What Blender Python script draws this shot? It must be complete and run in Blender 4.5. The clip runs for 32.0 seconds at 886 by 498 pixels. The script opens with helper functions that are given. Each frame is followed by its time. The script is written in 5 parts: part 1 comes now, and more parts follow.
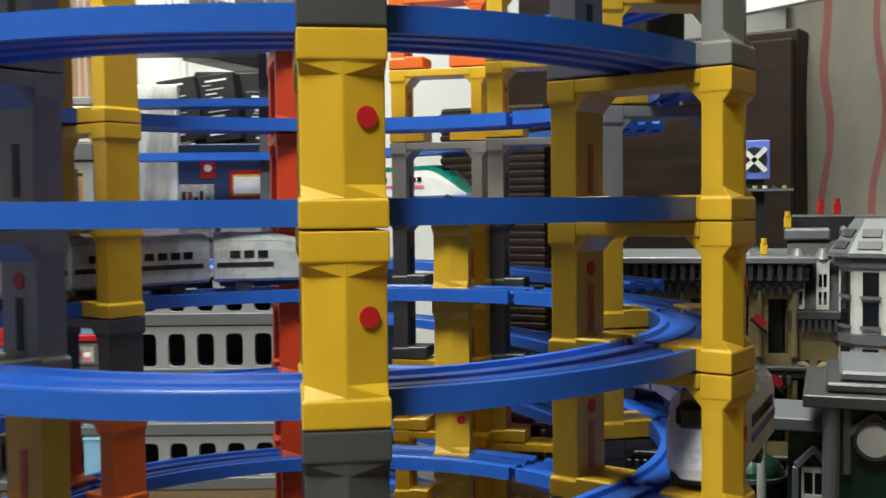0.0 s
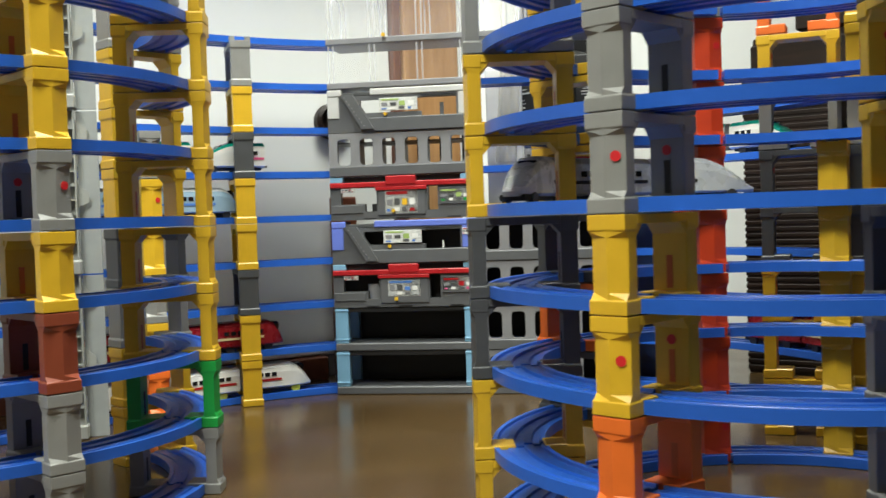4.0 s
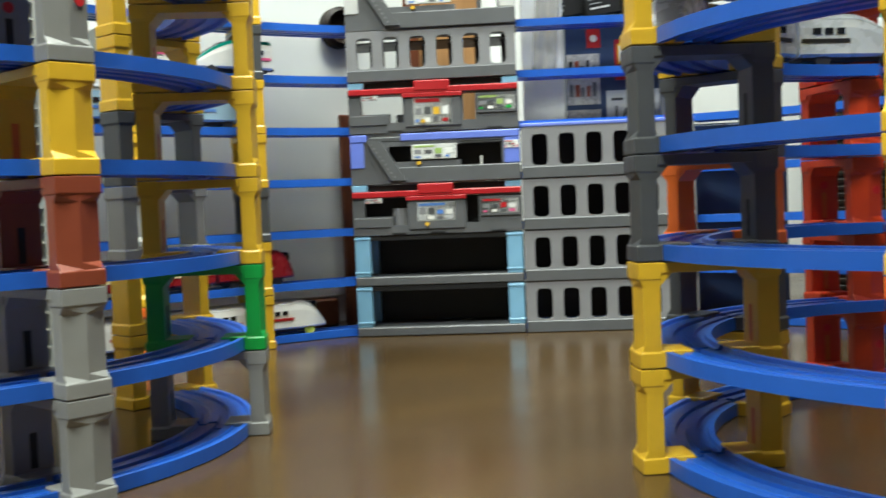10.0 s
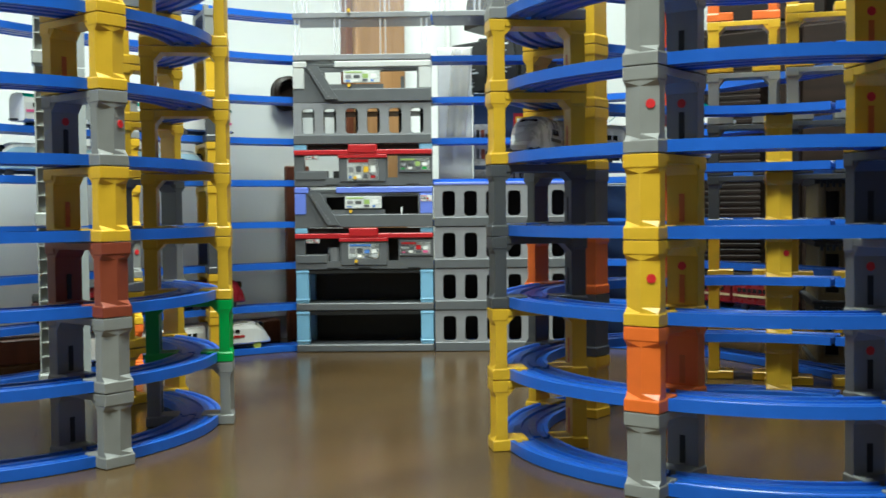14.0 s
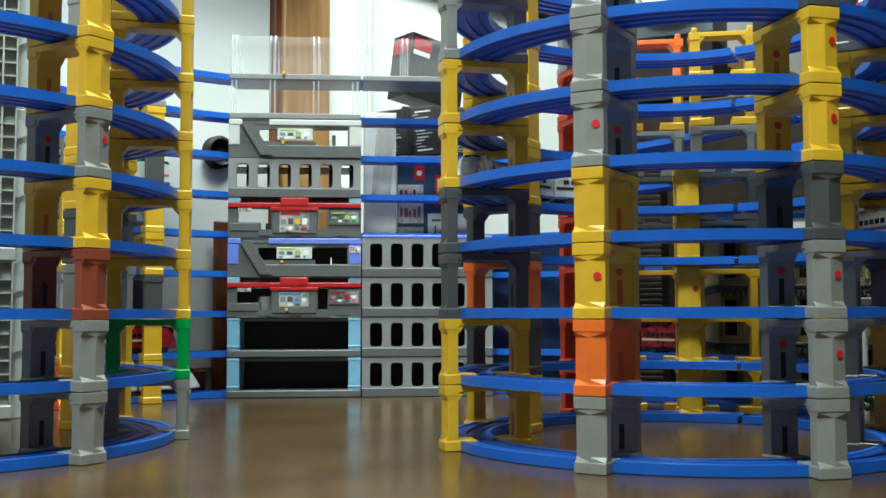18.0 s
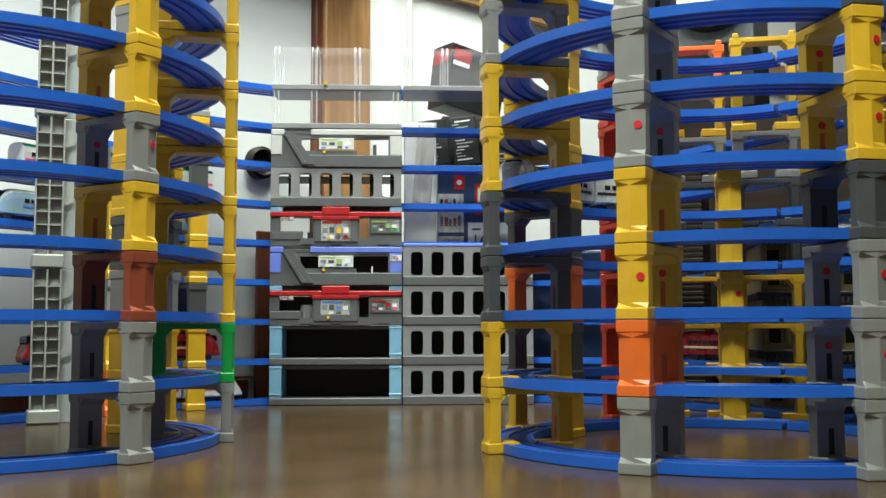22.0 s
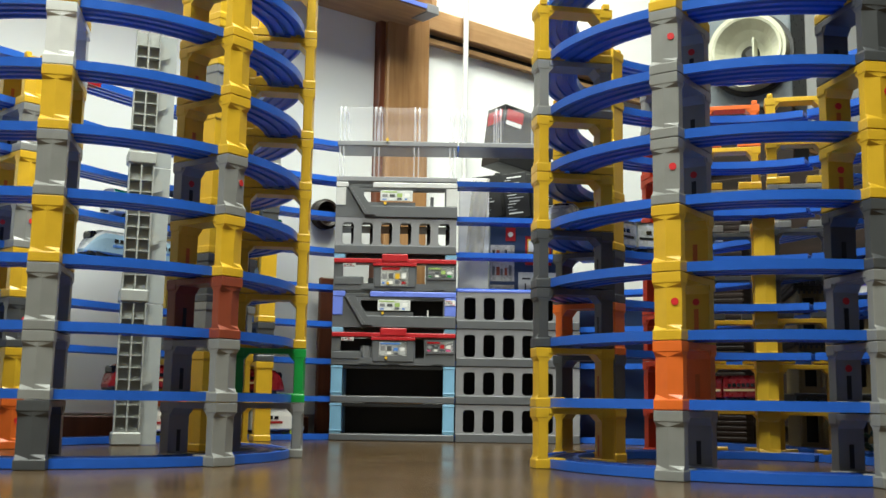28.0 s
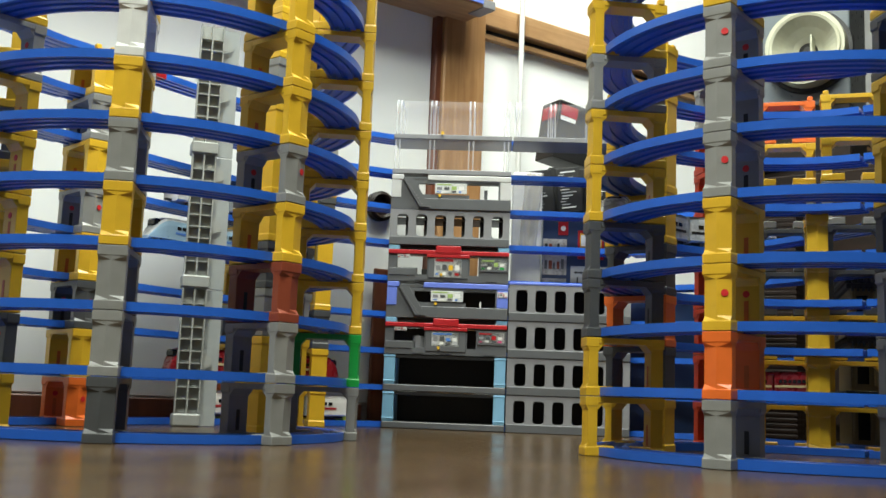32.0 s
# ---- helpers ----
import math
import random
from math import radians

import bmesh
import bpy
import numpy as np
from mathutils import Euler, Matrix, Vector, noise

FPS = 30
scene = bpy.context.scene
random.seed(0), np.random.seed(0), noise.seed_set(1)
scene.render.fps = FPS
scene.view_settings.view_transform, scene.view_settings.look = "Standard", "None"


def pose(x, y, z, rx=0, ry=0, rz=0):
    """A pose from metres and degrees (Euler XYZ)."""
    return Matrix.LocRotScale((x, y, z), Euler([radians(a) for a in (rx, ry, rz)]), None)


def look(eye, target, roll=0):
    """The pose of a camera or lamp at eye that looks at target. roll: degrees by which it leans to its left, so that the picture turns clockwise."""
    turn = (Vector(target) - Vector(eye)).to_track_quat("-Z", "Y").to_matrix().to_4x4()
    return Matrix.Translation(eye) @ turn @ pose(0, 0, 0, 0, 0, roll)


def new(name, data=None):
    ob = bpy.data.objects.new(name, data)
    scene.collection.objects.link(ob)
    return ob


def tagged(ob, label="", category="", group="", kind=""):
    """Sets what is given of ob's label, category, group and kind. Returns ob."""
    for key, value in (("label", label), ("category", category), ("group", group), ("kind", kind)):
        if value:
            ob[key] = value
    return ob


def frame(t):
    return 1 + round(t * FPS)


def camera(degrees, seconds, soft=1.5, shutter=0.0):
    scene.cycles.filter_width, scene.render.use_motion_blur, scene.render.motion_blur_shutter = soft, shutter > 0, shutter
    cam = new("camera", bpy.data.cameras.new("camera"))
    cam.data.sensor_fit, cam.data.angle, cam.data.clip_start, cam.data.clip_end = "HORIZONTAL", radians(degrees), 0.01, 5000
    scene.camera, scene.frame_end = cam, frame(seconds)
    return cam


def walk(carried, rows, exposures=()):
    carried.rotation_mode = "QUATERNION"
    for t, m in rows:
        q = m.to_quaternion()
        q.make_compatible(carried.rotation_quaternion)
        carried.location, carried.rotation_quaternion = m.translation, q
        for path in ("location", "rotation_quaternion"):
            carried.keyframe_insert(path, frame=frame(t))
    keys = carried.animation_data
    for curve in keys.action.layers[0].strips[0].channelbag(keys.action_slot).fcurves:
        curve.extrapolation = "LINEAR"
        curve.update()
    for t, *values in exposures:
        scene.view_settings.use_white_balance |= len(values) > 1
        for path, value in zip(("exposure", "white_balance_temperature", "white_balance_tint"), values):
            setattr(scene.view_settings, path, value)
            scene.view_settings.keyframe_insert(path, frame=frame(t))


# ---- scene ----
cam = camera(45.94, 32.0, shutter=0.5)
PATH = [
    (0, (0.2159, -0.5774, 0.3371), (-0.2816, 1.3580, 0.2563), -0.59),
    (0.5, (0.2469, -0.6569, 0.3333), (-0.3460, 1.2517, 0.2574), 0.81),
    (1, (0.2592, -0.7426, 0.3229), (-0.4135, 1.1395, 0.2510), 0.35),
    (1.5, (0.2543, -0.8092, 0.3174), (-0.4523, 1.0614, 0.2776), 0.26),
    (2, (0.2342, -0.8793, 0.3088), (-0.4968, 0.9821, 0.2780), -0.19),
    (2.5, (0.2054, -0.9140, 0.2955), (-0.5647, 0.9317, 0.2794), -0.44),
    (3, (0.1750, -0.9339, 0.2818), (-0.6107, 0.9050, 0.2466), 0.36),
    (3.5, (0.1170, -0.9291, 0.2765), (-0.6518, 0.9159, 0.2066), -1.53),
    (5.5, (-0.0088, -0.8657, 0.2177), (-0.8296, 0.9578, 0.1827), -1.36),
    (6, (-0.0259, -0.8438, 0.2105), (-0.8760, 0.9657, 0.1528), -1.61),
    (6.5, (-0.0427, -0.8366, 0.2024), (-0.9342, 0.9520, 0.1243), -2.01),
    (7, (-0.0675, -0.8241, 0.1946), (-1.0186, 0.9328, 0.1013), -1.88),
    (7.5, (-0.0933, -0.8300, 0.1941), (-1.0917, 0.9000, 0.0921), -1.91),
    (8, (-0.1129, -0.8336, 0.1878), (-1.1421, 0.8772, 0.0700), -2.10),
    (8.5, (-0.1301, -0.8320, 0.1814), (-1.1667, 0.8745, 0.0662), -2.47),
    (9, (-0.1375, -0.8015, 0.1722), (-1.1300, 0.9319, 0.0712), -2.43),
    (9.5, (-0.1430, -0.7950, 0.1730), (-0.9968, 1.0107, 0.0708), -2.93),
    (10, (-0.1444, -0.7725, 0.1748), (-0.8116, 1.1106, 0.0816), -2.26),
    (10.5, (-0.1407, -0.7906, 0.1843), (-0.6855, 1.1317, 0.0939), -2.51),
    (11, (-0.1227, -0.8140, 0.1813), (-0.6011, 1.1250, 0.0751), -2.20),
    (11.5, (-0.0957, -0.8507, 0.1858), (-0.5573, 1.0906, 0.0500), -1.90),
    (12, (-0.0662, -0.8983, 0.1935), (-0.5584, 1.0345, 0.0443), -1.33),
    (12.5, (-0.0461, -0.9499, 0.2066), (-0.6008, 0.9662, 0.0622), -1.83),
    (13, (-0.0329, -1.0043, 0.2196), (-0.6424, 0.8969, 0.1008), -1.45),
    (13.5, (-0.0281, -1.0540, 0.2242), (-0.6411, 0.8474, 0.1295), -0.40),
    (14, (-0.0273, -1.0609, 0.2206), (-0.5745, 0.8615, 0.1507), -0.61),
    (14.5, (-0.0410, -1.0730, 0.1971), (-0.5162, 0.8672, 0.0973), -1.20),
    (16.5, (-0.0717, -1.1217, 0.1663), (-0.3865, 0.8532, 0.1859), 0.06),
    (17, (-0.0731, -1.1417, 0.1558), (-0.3997, 0.8308, 0.2049), 0.01),
    (17.5, (-0.0753, -1.1485, 0.1462), (-0.4033, 0.8220, 0.2437), 0.06),
    (18, (-0.0757, -1.1646, 0.1366), (-0.4031, 0.8045, 0.2609), -0.13),
    (18.5, (-0.0785, -1.1633, 0.1312), (-0.4172, 0.8013, 0.2911), 0.03),
    (19, (-0.0777, -1.1737, 0.1272), (-0.4464, 0.7860, 0.2804), -0.43),
    (19.5, (-0.0784, -1.1724, 0.1240), (-0.4839, 0.7804, 0.2726), -0.20),
    (20, (-0.0781, -1.1714, 0.1230), (-0.5056, 0.7762, 0.2775), -0.21),
    (20.5, (-0.0788, -1.1697, 0.1216), (-0.5126, 0.7757, 0.2863), -0.03),
    (21, (-0.0784, -1.1696, 0.1215), (-0.5086, 0.7764, 0.2882), 0.12),
    (21.5, (-0.0779, -1.1705, 0.1220), (-0.4960, 0.7786, 0.2838), 0.15),
    (22, (-0.0792, -1.1700, 0.1227), (-0.4773, 0.7838, 0.2785), -0.12),
    (22.5, (-0.0785, -1.1703, 0.1234), (-0.4745, 0.7835, 0.2847), -0.37),
    (23, (-0.0780, -1.1682, 0.1252), (-0.4721, 0.7867, 0.2771), -1.05),
    (23.5, (-0.0785, -1.1683, 0.1253), (-0.4788, 0.7845, 0.2871), -0.76),
    (24, (-0.0761, -1.1781, 0.1258), (-0.4790, 0.7735, 0.2958), -0.48),
    (24.5, (-0.0785, -1.1668, 0.1236), (-0.4862, 0.7806, 0.3271), -0.49),
    (25, (-0.0796, -1.1723, 0.1223), (-0.4933, 0.7685, 0.3711), -0.48),
    (25.5, (-0.0784, -1.1765, 0.1216), (-0.5229, 0.7531, 0.4026), -0.30),
    (27.5, (-0.0647, -1.2550, 0.0899), (-0.5736, 0.6552, 0.3933), 0.08),
    (28, (-0.0631, -1.2777, 0.0708), (-0.5495, 0.6407, 0.3591), 0.95),
    (28.5, (-0.0625, -1.3039, 0.0624), (-0.5425, 0.6147, 0.3599), 1.35),
    (29, (-0.0618, -1.3149, 0.0601), (-0.5671, 0.5931, 0.3830), 1.31),
    (29.5, (-0.0609, -1.3130, 0.0598), (-0.6092, 0.5811, 0.3939), 1.11),
    (30, (-0.0586, -1.3120, 0.0609), (-0.6252, 0.5753, 0.4031), 1.29),
    (30.5, (-0.0595, -1.3113, 0.0610), (-0.6224, 0.5779, 0.3988), 1.50),
    (31, (-0.0605, -1.3125, 0.0587), (-0.6227, 0.5788, 0.3860), 1.83),
    (31.5, (-0.0608, -1.3113, 0.0570), (-0.6303, 0.5813, 0.3634), 1.94),
    (32, (-0.0580, -1.3021, 0.0587), (-0.6408, 0.5905, 0.3384), 2.21),
]
walk(cam, [(t, look(eye, target, roll)) for t, eye, target, roll in PATH],
     exposures=[(0, -0.08, 6500, 10), (3, -0.08, 6500, 10), (7, 0.0, 6450, 9), (10, 0.12, 6250, 6), (14, 0.06, 5950, 1), (18, 0.0, 5850, -1), (20, 0.0, 6200, 5), (25, 0.0, 6300, 6), (29, -0.08, 6450, 8), (32, -0.16, 6400, 8)])

# ---- light ----
world = bpy.data.worlds.new("room_air")
world.use_nodes = True
scene.world = world
wbg = world.node_tree.nodes["Background"]
wbg.inputs["Color"].default_value = (0.75, 0.85, 1.0, 1)
wbg.inputs["Strength"].default_value = 0.004
scene.view_settings.exposure = 0.0

# ---- materials ----
def material(name, base, rough=0.45, metal=0.0, grain=60.0, vary=0.08, bump=0.05, spec=0.5, each=0.0, coat=0.0):
    m = bpy.data.materials.new(name)
    m.use_nodes = True
    nt = m.node_tree
    b = nt.nodes["Principled BSDF"]
    co = nt.nodes.new("ShaderNodeTexCoord")
    n1 = nt.nodes.new("ShaderNodeTexNoise"); n1.inputs["Scale"].default_value = grain; n1.inputs["Detail"].default_value = 5
    n2 = nt.nodes.new("ShaderNodeTexNoise"); n2.inputs["Scale"].default_value = grain * 0.12; n2.inputs["Detail"].default_value = 3
    add = nt.nodes.new("ShaderNodeMath"); add.operation = "ADD"
    mr = nt.nodes.new("ShaderNodeMapRange")
    mr.inputs["From Min"].default_value, mr.inputs["From Max"].default_value = 0.6, 1.4
    mr.inputs["To Min"].default_value, mr.inputs["To Max"].default_value = 1 - vary, 1 + vary
    mul = nt.nodes.new("ShaderNodeMix"); mul.data_type = "RGBA"; mul.blend_type = "MULTIPLY"; mul.inputs[0].default_value = 1
    mul.inputs[6].default_value = (*base, 1)
    L = nt.links.new
    L(co.outputs["Object"], n1.inputs["Vector"]); L(co.outputs["Object"], n2.inputs["Vector"])
    L(n1.outputs["Fac"], add.inputs[0]); L(n2.outputs["Fac"], add.inputs[1]); L(add.outputs[0], mr.inputs["Value"])
    if each:
        oi = nt.nodes.new("ShaderNodeObjectInfo")
        em = nt.nodes.new("ShaderNodeMapRange")
        em.inputs["To Min"].default_value, em.inputs["To Max"].default_value = 1 - each, 1 + each
        m2 = nt.nodes.new("ShaderNodeMath"); m2.operation = "MULTIPLY"
        L(oi.outputs["Random"], em.inputs["Value"]); L(em.outputs[0], m2.inputs[0]); L(mr.outputs[0], m2.inputs[1])
        L(m2.outputs[0], mul.inputs[7])
    else:
        L(mr.outputs[0], mul.inputs[7])
    L(mul.outputs[2], b.inputs["Base Color"])
    rr = nt.nodes.new("ShaderNodeMapRange")
    rr.inputs["To Min"].default_value, rr.inputs["To Max"].default_value = max(0, rough - 0.1), min(1, rough + 0.1)
    L(n1.outputs["Fac"], rr.inputs["Value"]); L(rr.outputs[0], b.inputs["Roughness"])
    b.inputs["Metallic"].default_value = metal
    b.inputs["Specular IOR Level"].default_value = spec
    b.inputs["Coat Weight"].default_value = coat
    if bump:
        bp = nt.nodes.new("ShaderNodeBump"); bp.inputs["Strength"].default_value = bump; bp.inputs["Distance"].default_value = 0.002
        L(n1.outputs["Fac"], bp.inputs["Height"]); L(bp.outputs[0], b.inputs["Normal"])
    return m


def wood(name, dark, light, rough=0.4, stretch=(2, 20, 20), scale=3.0, coat=0.0, grain=40, bump=0.05):
    m = material(name, light, rough, grain=grain, vary=0.1, bump=bump, coat=coat)
    nt = m.node_tree
    b = nt.nodes["Principled BSDF"]
    mul = b.inputs["Base Color"].links[0].from_node
    co = nt.nodes.new("ShaderNodeTexCoord"); mp = nt.nodes.new("ShaderNodeMapping"); mp.inputs["Scale"].default_value = stretch
    nz = nt.nodes.new("ShaderNodeTexNoise"); nz.inputs["Scale"].default_value = scale; nz.inputs["Detail"].default_value = 6; nz.inputs["Distortion"].default_value = 0.6
    cr = nt.nodes.new("ShaderNodeValToRGB")
    cr.color_ramp.elements[0].position, cr.color_ramp.elements[1].position = 0.35, 0.65
    cr.color_ramp.elements[0].color, cr.color_ramp.elements[1].color = (*dark, 1), (*light, 1)
    L = nt.links.new
    L(co.outputs["Object"], mp.inputs["Vector"]); L(mp.outputs[0], nz.inputs["Vector"]); L(nz.outputs["Fac"], cr.inputs[0]); L(cr.outputs[0], mul.inputs[6])
    return m


def glass(name, tint=(0.95, 0.97, 0.98), rough=0.05, alpha=0.13):
    m = bpy.data.materials.new(name)
    m.use_nodes = True
    nt = m.node_tree
    b = nt.nodes["Principled BSDF"]
    b.inputs["Base Color"].default_value = (*tint, 1)
    b.inputs["Roughness"].default_value = rough
    b.inputs["Alpha"].default_value = alpha
    b.inputs["IOR"].default_value = 1.5
    n = nt.nodes.new("ShaderNodeTexNoise"); n.inputs["Scale"].default_value = 30
    mr = nt.nodes.new("ShaderNodeMapRange"); mr.inputs["To Min"].default_value, mr.inputs["To Max"].default_value = 0.02, 0.16
    nt.links.new(n.outputs["Fac"], mr.inputs["Value"]); nt.links.new(mr.outputs[0], b.inputs["Roughness"])
    return m


def glow(name, colour, strength):
    m = bpy.data.materials.new(name)
    m.use_nodes = True
    b = m.node_tree.nodes["Principled BSDF"]
    b.inputs["Base Color"].default_value = (*colour, 1)
    b.inputs["Emission Color"].default_value = (*colour, 1)
    b.inputs["Emission Strength"].default_value = strength
    return m


YELLOW = material("yellow_plastic", (0.68, 0.41, 0.022), 0.36, each=0.05)
GREY = material("light_grey_plastic", (0.235, 0.235, 0.225), 0.42, each=0.06)
DARK = material("dark_grey_plastic", (0.066, 0.069, 0.073), 0.42, each=0.06)
ORANGE = material("orange_plastic", (0.76, 0.15, 0.02), 0.38, each=0.04)
REDOR = material("red_orange_plastic", (0.60, 0.050, 0.010), 0.38, each=0.04)
BROWN = material("brick_brown_plastic", (0.24, 0.05, 0.022), 0.42)
GREEN = material("green_plastic", (0.01, 0.32, 0.05), 0.38)
WHITE = material("white_plastic", (0.68, 0.68, 0.66), 0.4)
BLUE = material("blue_track_plastic", (0.018, 0.108, 0.52), 0.34, each=0.08, grain=90)
RED = material("red_plastic", (0.36, 0.010, 0.014), 0.35)
LBLUE = material("pale_blue_plastic", (0.18, 0.37, 0.54), 0.4)
VIOLET = material("periwinkle_plastic", (0.13, 0.19, 0.62), 0.4)
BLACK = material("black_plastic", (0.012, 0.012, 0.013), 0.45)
STONE = material("station_grey_plastic", (0.092, 0.095, 0.102), 0.45)
STONEL = material("station_light_grey_plastic", (0.215, 0.215, 0.228), 0.45)
CREAM = material("cream_plastic", (0.62, 0.52, 0.30), 0.45)
# Tan lowered so the colour carries the dim light over the toy town.
TAN = material("dimmed_tan_brick_plastic", (0.27, 0.205, 0.10), 0.4)
SILVER = material("silver_train_body", (0.55, 0.58, 0.60), 0.28, metal=0.15)
TEAL = material("green_train_body", (0.006, 0.22, 0.16), 0.25)
CRIMSON = material("red_train_body", (0.20, 0.007, 0.012), 0.28)
PURPLE = material("purple_stripe", (0.12, 0.09, 0.42), 0.3)
SKYB = material("light_blue_train", (0.28, 0.42, 0.55), 0.3)
PINK = material("pink_stripe", (0.65, 0.1, 0.25), 0.35)
GLASSD = material("dark_train_glass", (0.01, 0.012, 0.016), 0.12, bump=0)
CLEAR = glass("clear_plastic", tint=(0.84, 0.83, 0.85), alpha=0.07)
CLEARRIB = glass("clear_plastic_thick", tint=(0.62, 0.62, 0.66), alpha=0.42)
DIMW = material("unseen_wall_dark", (0.06, 0.054, 0.047), 0.6, grain=40, vary=0.15)
WALL = material("white_wallpaper", (0.88, 0.89, 0.88), 0.85, spec=0.2, grain=300, vary=0.015, bump=0.06)
BOARD = material("brushed_steel_sheet", (0.69, 0.70, 0.68), 0.46, spec=0.22, grain=6, vary=0.04, bump=0)
PILLAR = wood("pale_pillar_wood", (0.30, 0.15, 0.055), (0.42, 0.23, 0.10), 0.45, stretch=(20, 20, 1.5))
BEAMW = wood("pale_beam_wood", (0.36, 0.20, 0.09), (0.48, 0.29, 0.14), 0.45, stretch=(1.5, 20, 20))
DARKW = wood("dark_cabinet_wood", (0.008, 0.0045, 0.003), (0.018, 0.009, 0.006), 0.5, stretch=(2, 2, 14))
DARKW.node_tree.nodes["Principled BSDF"].inputs["Specular IOR Level"].default_value = 0.22
REDW = wood("red_brown_board", (0.10, 0.028, 0.012), (0.16, 0.05, 0.022), 0.4, stretch=(14, 14, 2))
FLOORW = wood("waxed_floor_wood", (0.050, 0.030, 0.012), (0.074, 0.045, 0.018), 0.20, stretch=(1.2, 5, 1), scale=1.6, coat=0.0, grain=9, bump=0.004)
FLOORW.node_tree.nodes["Principled BSDF"].inputs["Specular IOR Level"].default_value = 0.32
CLOTH = material("crumpled_cloth", (0.52, 0.50, 0.44), 0.9, grain=35, vary=0.12, bump=0.5)
CEIL = material("unseen_ceiling_tone", (0.36, 0.34, 0.31), 0.8, grain=120, vary=0.03)
CARD = material("grey_carton", (0.45, 0.46, 0.47), 0.5)
NAVY = material("navy_carton", (0.02, 0.04, 0.10), 0.35)
PAPER = material("paper_white", (0.72, 0.72, 0.70), 0.6)
LIME = material("lime_print", (0.30, 0.42, 0.12), 0.5)
SKYP = material("blue_print", (0.08, 0.20, 0.55), 0.5)
LAMP = glow("lamp_white", (0.98, 0.99, 1.0), 12.0)
COLOURS = {"Y": YELLOW, "g": GREY, "d": DARK, "O": ORANGE, "R": REDOR, "B": BROWN, "N": GREEN, "W": WHITE}
WORDS = {"Y": "yellow", "g": "light grey", "d": "dark grey", "O": "orange", "R": "red-orange", "B": "brick-brown", "N": "green", "W": "white"}


# ---- builders ----
def part(name, bm, material_, parent=None, label="", m=None):
    me = bpy.data.meshes.new(name)
    if isinstance(bm, bmesh.types.BMesh):
        bm.normal_update()
        bm.to_mesh(me)
        bm.free()
    me.materials.append(material_)
    ob = new(name, me)
    if parent:
        ob.parent = parent
    if m is not None:
        ob.matrix_basis = m
    if label:
        tagged(ob, label)
    return ob


def empty(name, m, label, category, group="", kind=""):
    ob = new(name)
    ob.empty_display_size = 0.02
    ob.matrix_basis = m
    return tagged(ob, label, category, group, kind)


def box(x0, x1, y0, y1, z0, z1, bevel=0.0, bm=None, m=None):
    own = bm is None
    bm = bm or bmesh.new()
    r = bmesh.ops.create_cube(bm, size=1)
    bmesh.ops.transform(bm, matrix=Matrix.Translation(((x0 + x1) / 2, (y0 + y1) / 2, (z0 + z1) / 2)) @ Matrix.Diagonal((x1 - x0, y1 - y0, z1 - z0, 1)), verts=r["verts"])
    if bevel:
        edges = list({e for v in r["verts"] for e in v.link_edges})
        bv = bmesh.ops.bevel(bm, geom=edges, offset=bevel, segments=1 if bevel < 0.004 else 2, affect="EDGES", profile=0.5)
        vs = bv["verts"]
    else:
        vs = r["verts"]
    if m is not None:
        bmesh.ops.transform(bm, matrix=m, verts=list({v for v in vs}) if not bevel else [v for v in bm.verts])
    return bm


def cyl(r, z0, z1, seg=20, r2=None, m=None, bm=None):
    bm = bm or bmesh.new()
    k = bmesh.ops.create_cone(bm, cap_ends=True, segments=seg, radius1=r, radius2=r if r2 is None else r2, depth=z1 - z0)
    bmesh.ops.transform(bm, matrix=(m or Matrix()) @ Matrix.Translation((0, 0, (z0 + z1) / 2)), verts=k["verts"])
    return bm


def loops(rings, caps=True):
    """A skin over closed rings of equal length."""
    bm = bmesh.new()
    vs = [[bm.verts.new(p) for p in ring] for ring in rings]
    n = len(rings[0])
    for a, b in zip(vs, vs[1:]):
        for i in range(n):
            bm.faces.new((a[i], a[(i + 1) % n], b[(i + 1) % n], b[i]))
    if caps:
        bm.faces.new(vs[0][::-1])
        bm.faces.new(vs[-1])
    bmesh.ops.recalc_face_normals(bm, faces=bm.faces[:])
    return bm


